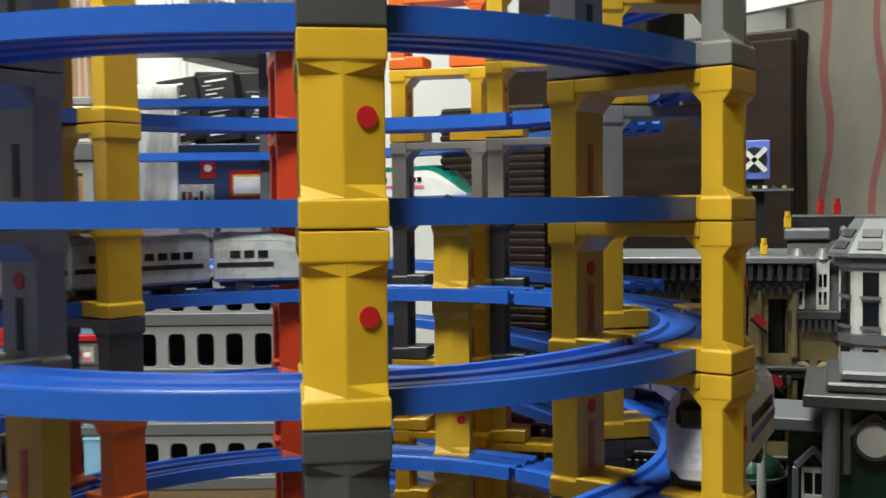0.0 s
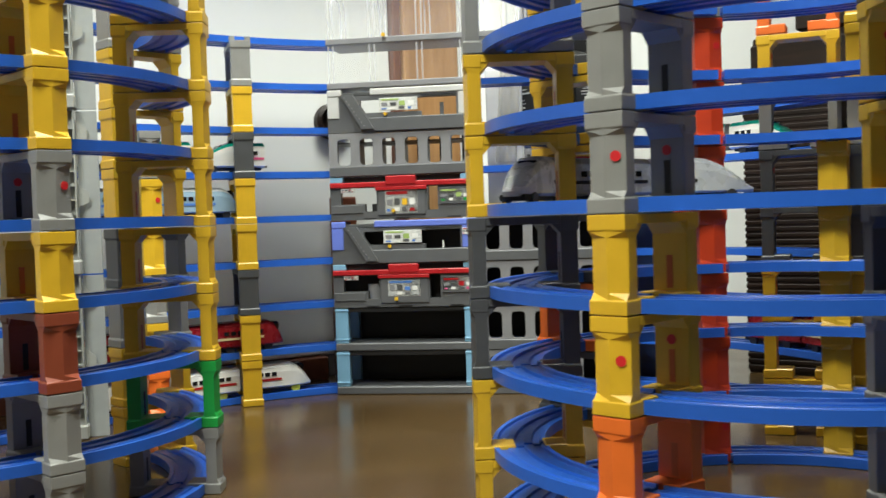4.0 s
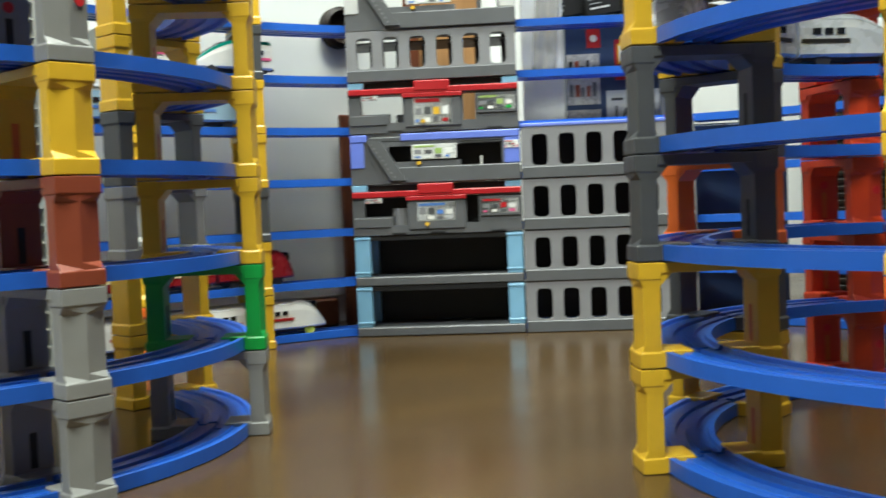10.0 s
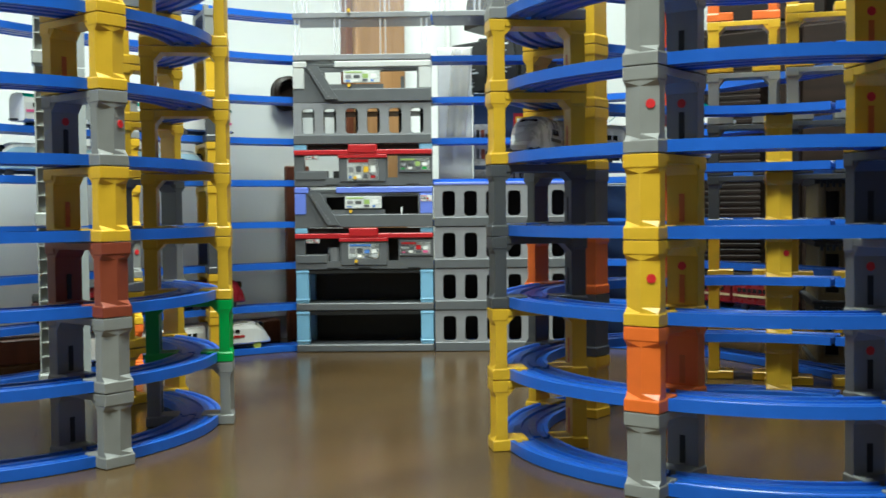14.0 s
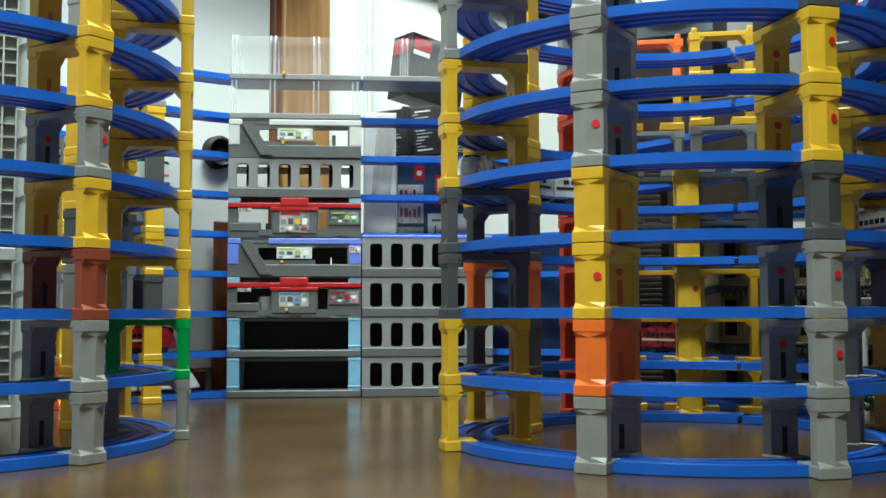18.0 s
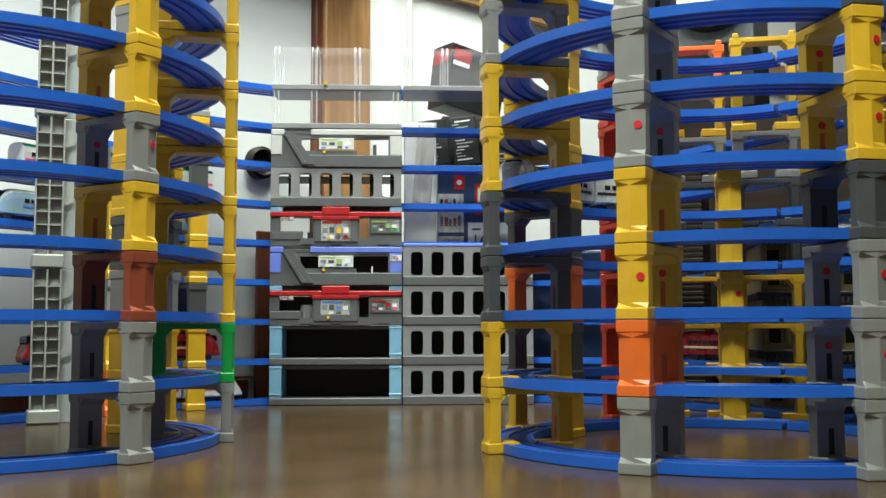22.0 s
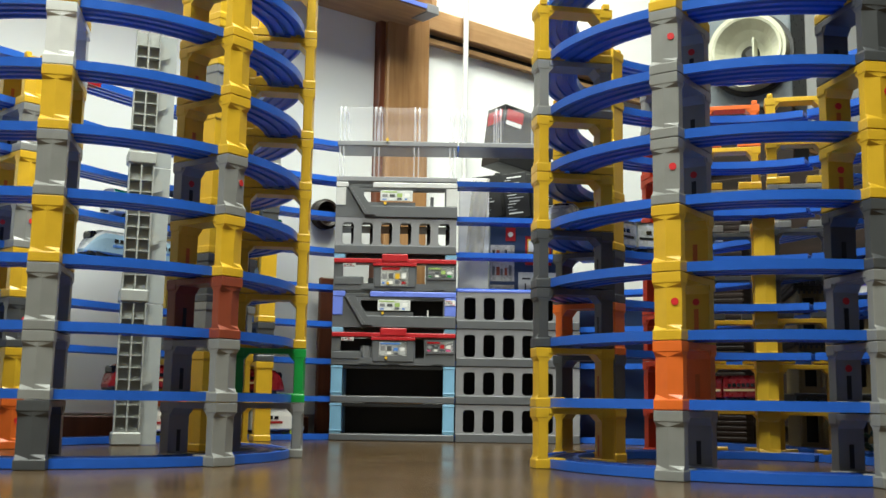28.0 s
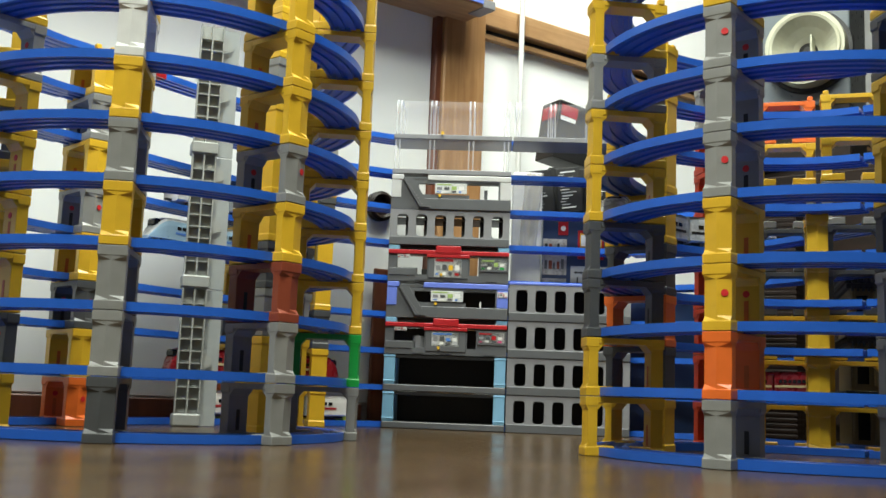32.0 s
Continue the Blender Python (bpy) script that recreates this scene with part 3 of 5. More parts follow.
def roof_storey(level, roof, prints, side=None):
    th = storey(level, "grey toy station storey with a red roof edge and notice boards")
    holes = [(0.016, 0.071, 0.024, 0.048), (0.053, 0.071, 0.0125, 0.024), (0.148, 0.164, 0.0125, 0.048)]
    part("facade", wall_with_holes(SW, P - 0.014, 0.012, holes), STONE, th)
    part("pier_panel", box(0.073, 0.146, -0.0022, -0.0002, 0.006, 0.045, 0.0008), STONE, th)
    part("pier_panel", box(0.166, SW - 0.001, -0.0022, -0.0002, 0.020, 0.045, 0.0008), STONE, th)
    part("sill", box(0.002, 0.050, -0.0018, -0.0002, 0.010, 0.0225, 0.0006), STONE, th)
    part("roof_edge", box(0, SW, -0.004, 0.03, P - 0.0175, P - 0.0095, 0.0012), roof, th, "red roof edge")
    part("roof_hump", box(0.086, 0.132, -0.005, 0.03, P - 0.0145, P - 0.0012, 0.0012), roof, th)
    part("roof_step", box(0.070, 0.148, -0.0045, 0.0, P - 0.0225, P - 0.0172, 0.0006), roof, th)
    # Black box fills the gap over the roof edge as its shade.
    part("roof_gap", box(0.021, SW - 0.021, 0.006, 0.03, P - 0.0094, P - 0.0014), BLACK, th, "black strip shading the gap over the roof edge")
    for x in (0.0, SW - 0.02):
        part("cap", box(x, x + 0.02, -0.001, 0.016, P - 0.0093, P - 0.001, 0.0006), LBLUE, th, "pale blue post top")
    # Black sheets behind the openings stand in for the shaded interior.
    if level == 4:
        part("recess", box(0.074, 0.146, 0.03, 0.033, 0.0, P - 0.018), BLACK, th)
        part("pane_frame", box(0.060, 0.0715, 0.018, 0.021, 0.0125, 0.024), BLACK, th)
    else:
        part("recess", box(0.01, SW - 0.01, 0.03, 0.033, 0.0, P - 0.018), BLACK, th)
        part("counter", cyl(0.011, 0.0125, 0.034, 16, m=Matrix.Translation((0.060, 0.021, 0))), STONEL, th, "pale rounded ticket counter")
    part("floor_slab", box(0, SW, 0.012, SD, 0, 0.004), STONE, th)
    sign(th, 0.017, P - 0.0245, 0.022, 0.008, [RED], 1)
    sign(th, 0.084, 0.008 if level == 4 else 0.016, 0.050, 0.036 if level == 4 else 0.025, prints, 3)
    sign(th, 0.167, 0.023, 0.048, 0.020, [LIME, GREEN] if level == 4 else [RED, PINK], 2)
    part("knob", cyl(0.0026, 0, 0.0045, 10, m=Matrix.Translation((0.097, -0.002, 0.0125)) @ Matrix.Rotation(radians(90), 4, "X")), YELLOW, th, "yellow knob")
    # Black strips on the face imitate the shade in small foot notches.
    for x in (0.050, 0.100, 0.178):
        part("foot_notch", box(x, x + 0.020, -0.0006, 0.0004, 0.0005, 0.0026), BLACK, th)


def stair_storey(level, cap, side):
    th = storey(level, "dark grey toy station storey with a moulded staircase")
    holes = [(0.050, 0.143, 0.028, P - 0.018), (0.143, 0.196, 0.020, P - 0.014)]
    part("facade", wall_with_holes(SW, P - 0.012, 0.010, holes), STONE, th)
    part("cap_strip", box(0.0, 0.022, -0.002, 0.03, P - 0.0118, P - 0.002, 0.0012), cap, th)
    part("cap_strip", box(0.066, SW, -0.002, 0.03, P - 0.0118, P - 0.002, 0.0012), cap, th)
    # Solid dark block takes the place of shade in the stairhead opening.
    part("stairhead", box(0.0225, 0.0655, 0.001, 0.03, P - 0.0118, P - 0.006, 0.001), DARK, th, "dark block shading the stairhead opening")
    for x, w in ((0.0, 0.018), (SW - 0.020, 0.020)):
        part("side_post", box(x, x + w, -0.0015, 0.012, 0.021, P - 0.012, 0.001), side, th)
    st = bmesh.new()
    vs = [st.verts.new((x, y, z)) for y in (-0.007, 0.0098) for x, z in ((0.021, P - 0.010), (0.040, P - 0.010), (0.072, 0.004), (0.053, 0.004))]
    st.faces.new(vs[:4]); st.faces.new(vs[:3:-1])
    for i in range(4):
        st.faces.new((vs[i], vs[(i + 1) % 4], vs[4 + (i + 1) % 4], vs[4 + i]))
    bmesh.ops.recalc_face_normals(st, faces=st.faces[:])
    stair = part("staircase", st, STONE, th)
    for i in range(9):
        t = (i + 0.5) / 9
        x, z = 0.026 + 0.033 * t, P - 0.012 - (P - 0.018) * t
        part("step", box(x - 0.0008, x + 0.0008, -0.0078, -0.0068, z - 0.0008, z + 0.0008), STONEL, stair)
    part("ledge", box(0.062, SW, -0.004, 0.010, 0.0, 0.0205, 0.001), STONE, th)
    part("lintel", box(0.143, 0.196, 0.001, 0.012, P - 0.0175, P - 0.0125, 0.0006), DARK, th)
    if level < 6:
        # Black sheet painted in as the shade behind the openings.
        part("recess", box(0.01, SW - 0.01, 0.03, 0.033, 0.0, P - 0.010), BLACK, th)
        part("gate_post", box(0.168, 0.1705, 0.004, 0.007, 0.0207, 0.032, 0.0005), PAPER, th, "small white gate post")
    else:
        part("door_leaf", box(0.170, 0.176, 0.008, 0.010, 0.021, 0.040), STONE, th)
    part("floor_slab", box(0, SW, 0.010, SD, 0, 0.004), STONE, th)
    sign(th, 0.080, 0.030, 0.058, 0.019, [LIME, SKYP], 2)
    if level < 6:
        sign(th, SW - 0.0195, 0.040, 0.019, 0.010, [RED, PINK], 1)
    part("knob", cyl(0.0026, 0, 0.0045, 10, m=Matrix.Translation((0.089, 0.0, 0.0255)) @ Matrix.Rotation(radians(90), 4, "X")), YELLOW, th, "yellow knob")


def window_storey(level, x0=0.0, w=SW, cap=None):
    th = storey(level, "light grey toy station wall with six arched windows", x0)
    n, pitch = 6, (w - 0.012) / 6
    holes = [(0.010 + i * pitch + 0.003, 0.010 + i * pitch + 0.0235, 0.0165, 0.056) for i in range(n)]
    part("facade", arch_plate(w - 0.001, P - 0.001, 0.008, holes, 0.0055), STONEL, th)
    part("plinth", box(0, w - 0.001, -0.0022, 0.009, 0, 0.0145, 0.0008), STONE, th, "darker grey plinth")
    part("floor_slab", box(0, w - 0.001, 0.009, SD, 0, 0.004), STONE, th)
    # Black panel darkens the arcade behind its windows.
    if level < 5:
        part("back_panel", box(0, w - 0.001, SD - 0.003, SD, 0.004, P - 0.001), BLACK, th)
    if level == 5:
        # Black blocks and strip give the windows their shaded inside.
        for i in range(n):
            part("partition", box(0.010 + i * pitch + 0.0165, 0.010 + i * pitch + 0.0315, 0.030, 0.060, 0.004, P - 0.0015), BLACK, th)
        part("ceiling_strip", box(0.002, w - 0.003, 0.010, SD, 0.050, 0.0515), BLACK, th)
    if cap:
        part("cap_strip", box(0, w - 0.001, -0.001, SD, P - 0.001, P + 0.004, 0.001), cap, th)


open_storey(0)
open_storey(1)
roof_storey(2, RED, [SKYP, CARD])
stair_storey(3, VIOLET, VIOLET)
roof_storey(4, RED, [RED, SKYP, YELLOW])
window_storey(5)
PALEG = material("pale_grey_station_plastic", (0.50, 0.50, 0.49), 0.45)
stair_storey(6, PALEG, PALEG)
for lv in range(4):
    window_storey(lv, SW + 0.002, SW, VIOLET if lv == 3 else None)


def clear_storey(x0, level, dome, w=SW):
    th = storey(level, "clear plastic toy station shelter on a grey deck", x0)
    part("deck", box(0, w - 0.001, 0, SD, 0, 0.009, 0.001), STONEL, th, "light grey deck")
    if dome:
        prof = [(0.002, 0.009)] + [(0.002 + 0.022 * (1 - math.cos(a)), 0.056 + 0.022 * math.sin(a)) for a in [radians(90) * i / 6 for i in range(7)]]
        prof += [(0.085 - y, z) for y, z in prof[::-1]]
    else:
        prof = [(0.002, 0.009), (0.002, P - 0.002), (0.006, P - 0.001)]
    bm = bmesh.new()
    for x0_, x1_ in ((0.002, w - 0.003),):
        a = [[bm.verts.new((x, y, z)) for y, z in prof] for x in (x0_, x1_)]
        for i in range(len(prof) - 1):
            bm.faces.new((a[0][i], a[1][i], a[1][i + 1], a[0][i + 1]))
    bmesh.ops.solidify(bm, geom=bm.faces[:], thickness=0.0012)
    sh = part("canopy", bm, CLEAR, th, "clear moulded canopy")
    sh.visible_shadow = False
    for x in (0.003, 0.010, 0.066, 0.074, 0.138, 0.146, w - 0.016, w - 0.008):
        rb = bmesh.new()
        a = [[rb.verts.new((xx, y - 0.0012 if y < 0.042 else y + 0.0012, z + (0.0012 if z > 0.07 else 0))) for y, z in prof] for xx in (x, x + 0.0026)]
        for i in range(len(prof) - 1):
            rb.faces.new((a[0][i], a[1][i], a[1][i + 1], a[0][i + 1]))
        bmesh.ops.solidify(rb, geom=rb.faces[:], thickness=0.0014)
        r = part("rib", rb, CLEARRIB, th)
        r.visible_shadow = False
    return th


clear_storey(0, 7, False)
d8 = clear_storey(0, 8, True)
part("knob", cyl(0.003, 0, 0.004, 12, m=Matrix.Translation((0.09, -0.001, 0.011)) @ Matrix.Rotation(radians(90), 4, "X")), YELLOW, d8, "yellow knob")
c8 = clear_storey(SW + 0.002, 8, True)
for x in (0.185,):
    part("back_leg", box(x, x + 0.015, 0.06, 0.075, Z(4) - Z(8) + 0.006, 0), STONE, c8)

# ---- lattice lift tower at the back of the left tower ----
def lattice(x, y, deg, levels):
    th = empty("lattice_tower", Matrix.Translation((x, y, 0)) @ Matrix.Rotation(radians(deg), 4, "Z"), "light grey plastic lattice tower with ribbed open cells", "tower")
    h = 0.207
    for n in range(levels):
        z0 = n * h
        c = part("segment", box(-0.002, 0.002, -0.018, 0.018, z0 + 0.0005, z0 + h - 0.0005), LATT, th)
        part("collar", box(-0.0165, 0.018, -0.0205, 0.0205, z0 + 0.0005, z0 + 0.019, 0.002), LATT, c)
        part("web", box(-0.0142, -0.002, -0.0012, 0.0012, z0 + 0.019, z0 + h - 0.001), LATT, c)
        for s in (-1, 1):
            part("flange", box(-0.0142, -0.002, s * 0.0172 - 0.0010, s * 0.0172 + 0.0010, z0 + 0.019, z0 + h - 0.001), LATT, c)
        for i in range(9):
            z = z0 + 0.0400 + i * 0.0178
            part("rib", box(-0.0138, -0.002, -0.0162, 0.0162, z, z + 0.0016), LATT, c)
        for zz in (0.085, 0.165):
            vs = bmesh.new()
            a = [vs.verts.new(p) for q in (-0.0035, -0.0020) for p in ((q, -0.0185, z0 + zz), (q, -0.032, z0 + zz + 0.006), (q, -0.032, z0 + zz + 0.018), (q, -0.0185, z0 + zz + 0.030))]
            vs.faces.new(a[:4]); vs.faces.new(a[:3:-1])
            for k in range(4):
                vs.faces.new((a[k], a[(k + 1) % 4], a[4 + (k + 1) % 4], a[4 + k]))
            bmesh.ops.recalc_face_normals(vs, faces=vs.faces[:])
            part("gusset", vs, LATT, c)
        part("back_plate", box(0.003, 0.007, -0.044, -0.0185, z0 + 0.001, z0 + h - 0.001), SKYPALE, c, "pale blue-grey back plate")


LATT = material("lattice_grey_plastic", (0.32, 0.33, 0.315), 0.45)
SKYPALE = material("pale_blue_grey_plastic", (0.31, 0.33, 0.33), 0.4)
lattice(-0.884, 0.1027, 126, 3)


# ---- trains ----
def nose_rings(length, w, h, nose, kind):
    rings = []
    n = 14
    for i in range(n + 1):
        x = length * i / n
        k = 1.0
        if nose > 0 and x > length - nose:
            u = (x - (length - nose)) / nose
            k = 1 - u ** (1.6 if kind == "long" else 2.6)
        k = max(k, 0.06)
        hh = 0.012 + (h - 0.012) * k
        ww = w * (0.35 + 0.65 * k ** 0.6)
        ring = []
        for y, z in ((-1, 0), (-1, 0.62), (-0.93, 0.82), (-0.66, 0.96), (0, 1.0), (0.66, 0.96), (0.93, 0.82), (1, 0.62), (1, 0), (0.8, -0.12), (-0.8, -0.12)):
            ring.append((x - length / 2, y * ww / 2, 0.012 + z * (hh - 0.012) if z > 0 else 0.012 + z * 0.02))
        rings.append(ring)
    return rings


def car(m, scheme, nose=0.0, label="", group="", kind="long", flip=False):
    body, top, stripe, glassm, wheelm = scheme
    L, w, h = 0.108, 0.036, 0.047
    th = empty("train_car", m, label, "toy train", group)
    turn = Matrix.Rotation(radians(180), 4, "Z") if flip else Matrix()
    bm = loops(nose_rings(L, w, h, nose, kind))
    for f in bm.faces:
        f.smooth = False
    part("body", bm, body, th, m=turn)
    # coloured roof: the same skin, slightly proud, above the window line
    rb = bmesh.new()
    rr = [[rb.verts.new((x, y * 1.01, z + 0.0004)) for x, y, z in ring[2:7]] for ring in nose_rings(L, w, h, nose, kind)]
    for a, b in zip(rr, rr[1:]):
        for i in range(4):
            rb.faces.new((a[i], a[i + 1], b[i + 1], b[i]))
    part("roof", rb, top, th, m=turn)
    end = L / 2 - nose * 0.95 - 0.006
    for s in (-1, 1):
        y = s * (w / 2 + 0.0003)
        part("stripe", box(-L / 2 + 0.002, end, y - 0.0003, y + 0.0003, 0.021, 0.0245), stripe, th, m=turn)
        k = -L / 2 + 0.012
        while k < end - 0.008:
            part("window", box(k, k + 0.0075, y - 0.0004, y + 0.0004, 0.028, 0.0335), glassm, th, m=turn)
            k += 0.0105
    if nose:
        xx = L / 2 - nose * (0.72 if kind == "long" else 0.35)
        part("windscreen", box(xx - 0.007, xx + 0.005, -0.011, 0.011, 0.033 if kind == "long" else 0.030, 0.0425, 0.003), glassm, th, m=turn)
        for s in (-1, 1):
            part("headlight", cyl(0.0022, -0.001, 0.0016, 10, m=Matrix.Translation((L / 2 - nose * 0.28, s * 0.0085, 0.020)) @ Matrix.Rotation(radians(75), 4, "Y")), WHITE, th, m=turn)
    part("underframe", box(-L / 2 + 0.004, L / 2 - nose * 0.5 - 0.003, -0.013, 0.013, 0.006, 0.0115, 0.001), BLACK, th)
    for x in (-0.032, 0.028):
        for s in (-1, 1):
            wm = Matrix.Translation((x, s * 0.0132, 0.0068)) @ Matrix.Rotation(radians(90), 4, "X")
            wl = part("wheel", cyl(0.0066, -0.002, 0.002, 14), wheelm, th, m=wm)
    part("coupling", box(-L / 2 - 0.010, -L / 2 + 0.004, -0.003, 0.003, 0.010, 0.013), BLACK, th, m=turn)
    return th


def train_on_arc(centre, level, mid, sense, scheme, nose, kind, label, group, cars=3):
    """Cars nose to tail round a ring; sense +1 runs counter-clockwise."""
    step = 0.118 / RC
    for i in range(cars):
        a = radians(mid) - sense * step * i
        m = Matrix.Translation((centre[0] + RC * math.cos(a), centre[1] + RC * math.sin(a), Z(level) + 0.0078)) @ Matrix.Rotation(a + (math.pi / 2 if sense > 0 else -math.pi / 2), 4, "Z")
        car(m, scheme, nose if i in (0, cars - 1) else 0.0, label, group, kind, flip=(i == cars - 1))


def train_on_back(keys, level, at, scheme, nose, kind, label, group, cars=3, rev=False):
    pts, ds = curve_points(keys, 24)
    dist, run = [0.0], 0.0
    for a, b in zip(pts, pts[1:]):
        run += (b - a).length
        dist.append(run)
    for i in range(cars):
        s = at + 0.118 * i
        j = min(range(len(dist)), key=lambda q: abs(dist[q] - s))
        d = ds[j]
        ang = math.atan2(d.y, d.x) + (math.pi if not rev else 0)
        m = Matrix.Translation((pts[j].x, pts[j].y, Z(level) + 0.0078)) @ Matrix.Rotation(ang, 4, "Z")
        car(m, scheme, nose if i in (0, cars - 1) else 0.0, label, group, kind, flip=(i == cars - 1))


WHEELD = material("wheel_dark", (0.03, 0.03, 0.035), 0.5)
WHEELY = material("wheel_lime", (0.50, 0.55, 0.06), 0.45)
S_SILVER = (SILVER, SILVER, BLACK, GLASSD, WHEELD)
S_GREEN = (WHITE, TEAL, PINK, GLASSD, WHEELD)
S_RED = (CRIMSON, CRIMSON, CREAM, GLASSD, WHEELD)
S_RW = (WHITE, WHITE, RED, GLASSD, WHEELY)
S_PURPLE = (WHITE, SILVER, PURPLE, GLASSD, WHEELD)
S_BLUE = (SKYB, SILVER, SKYP, GLASSD, WHEELD)

train_on_arc(RIGHT, 4, 118, -1, S_SILVER, 0.06, "long", "silver-white bullet train car on the blue ring track", "silver bullet train")
train_on_back(BACK, 1, 0.60, S_RED, 0.03, "blunt", "dark red toy train car on the wall track", "red train")
train_on_back(BACK, 0, 0.56, S_RW, 0.045, "blunt", "white toy train car with a red stripe", "red and white train", cars=3)
train_on_back(BACK, 5, 0.62, S_GREEN, 0.06, "long", "white and green bullet train car on the wall track", "green bullet train", rev=True)
train_on_back(BACK, 4, 0.66, S_BLUE, 0.04, "blunt", "pale blue and silver toy train car", "blue train")
train_on_back(BACK_R, 5, 0.37, S_GREEN, 0.06, "long", "white and green bullet train car near the cartons", "second green train", cars=2)
train_on_arc(RIGHT, 3, 48, 1, S_PURPLE, 0.03, "blunt", "white toy train car with purple stripes", "white and purple train", cars=3)
train_on_back(BACK_R, 1, 0.24, S_RED, 0.03, "blunt", "dark red toy train car on the track behind the tower", "second red train", cars=2)

# ---- cartons, cabinet, loudspeaker and shelf ----
def carton(m, w, d, h, mat, label, prints=()):
    th = empty("carton", m, label, "box", "cartons")
    part("box_body", box(-w / 2, w / 2, -d / 2, d / 2, 0, h, 0.0015), mat, th)
    part("lid_flap", box(-w / 2 + 0.002, w / 2 - 0.002, -d / 2 + 0.002, d / 2 - 0.002, h, h + 0.0015), mat, th)
    for x0, x1, z0, z1, pm in prints:
        part("print", box(-w / 2 + x0 * w, -w / 2 + x1 * w, -d / 2 - 0.0012, -d / 2 + 0.0002, z0 * h, z1 * h), pm, th)
    return th


def behind(x, y, z, turn=0.0):
    return ST @ Matrix.Translation((x, y, z)) @ Matrix.Rotation(radians(turn), 4, "Z")


# pale tray and cartons standing on the lower station building and behind it
# Added block, coloured dark to hide the bright wall behind the station.
carton(behind(0.40, 0.20, 0), 0.36, 0.16, Z(4), NAVY, "added dark navy block filling the dark place behind the toy station")
TRAY = material("pale_tray_plastic", (0.72, 0.72, 0.72), 0.4)
PHOTO = material("printed_photo", (0.36, 0.35, 0.34), 0.45, grain=320, vary=0.6)
GREYTXT = material("dark_print", (0.03, 0.03, 0.035), 0.5)
WRAP = glass("clear_wrapper", tint=(0.55, 0.52, 0.47), alpha=0.45)
# pale plastic tray with a crumpled wrapper, standing on the arcade
carton(behind(0.2535, 0.152, Z(4) + 0.002, 2), 0.058, 0.02, 0.235, TRAY, "pale grey plastic tray standing on end")
wb = bmesh.new()
wg = [[wb.verts.new((0.238 + 0.034 * i / 10 + 0.012 * j / 14, 0.138 - 0.007 * abs(noise.noise((i * 0.5, j * 0.35, 2.0))) - 0.004 * math.sin(i * 0.9), Z(4) + 0.085 + 0.15 * j / 14)) for j in range(15)] for i in range(11)]
for i in range(10):
    for j in range(14):
        wb.faces.new((wg[i][j], wg[i + 1][j], wg[i + 1][j + 1], wg[i][j + 1])).smooth = True
tagged(part("plastic_wrapper", wb, WRAP, m=ST), "crumpled clear plastic wrapper leaning on the tray", "wrapper")


def picture(th, x0, x1, z0, z1, y, seed):
    """A printed photo panel: pale sheet with rows of small dark shapes."""
    p = part("picture_panel", box(x0, x1, y - 0.0010, y - 0.0002, z0, z1), PHOTO, th, "pale printed picture panel")
    random.seed(seed)
    n = 5
    for r in range(2 if z1 - z0 > 0.03 else 1):
        for c in range(n):
            a = x0 + (x1 - x0) * (0.08 + 0.86 * c / n)
            zz = z0 + (z1 - z0) * (0.16 + 0.42 * r)
            part("print", box(a, a + (x1 - x0) * random.uniform(0.09, 0.15), y - 0.0014, y - 0.0009, zz, zz + (z1 - z0) * random.uniform(0.18, 0.3)), (BLACK, STONE, BROWN)[random.randrange(3)], p)


def navy_carton():
    th = empty("carton", ST @ Matrix.Translation((0.285, 0.135, Z(4) + 0.002)), "navy blue toy carton with picture panels and a red badge", "box", "cartons")
    w, d, h = 0.155, 0.10, 0.157
    part("box_body", box(0, w, 0, d, 0, h, 0.0015), NAVY, th)
    part("side_panel", box(0.055, w - 0.001, -0.0008, -0.0002, 0.0, 0.052), CARD, th, "pale grey panel")
    picture(th, 0.001, 0.047, 0.034, 0.104, -0.0002, 3)
    picture(th, 0.001, 0.047, 0.0, 0.027, -0.0002, 5)
    b = part("badge", box(0.030, 0.049, -0.0010, -0.0002, 0.112, 0.138), RED, th, "small red badge")
    part("badge_mark", cyl(0.005, 0, 0.0006, 14, m=Matrix.Translation((0.0395, -0.001, 0.125)) @ Matrix.Rotation(radians(90), 4, "X")), PAPER, b)
    lg = part("logo_panel", box(0.068, 0.118, -0.0010, -0.0002, 0.066, 0.122), RED, th, "red panel with a pale rounded shape")
    part("logo_shape", box(0.072, 0.114, -0.0018, -0.0009, 0.088, 0.116, 0.0003), YELLOW, lg)
    part("logo_shape", box(0.074, 0.112, -0.0024, -0.0017, 0.091, 0.113, 0.0003), PAPER, lg)
    part("print", box(0.062, 0.078, -0.0014, -0.0007, 0.038, 0.0415), GREYTXT, th)
    fc = bpy.data.curves.new("age_number", "FONT")
    fc.body, fc.size, fc.extrude = "16", 0.030, 0.0003
    fc.materials.append(GREYTXT)
    fo = new("age_number", fc)
    fo.parent = th
    fo.matrix_basis = Matrix.Translation((0.061, -0.0012, 0.010)) @ Matrix.Rotation(radians(90), 4, "X")
    return th


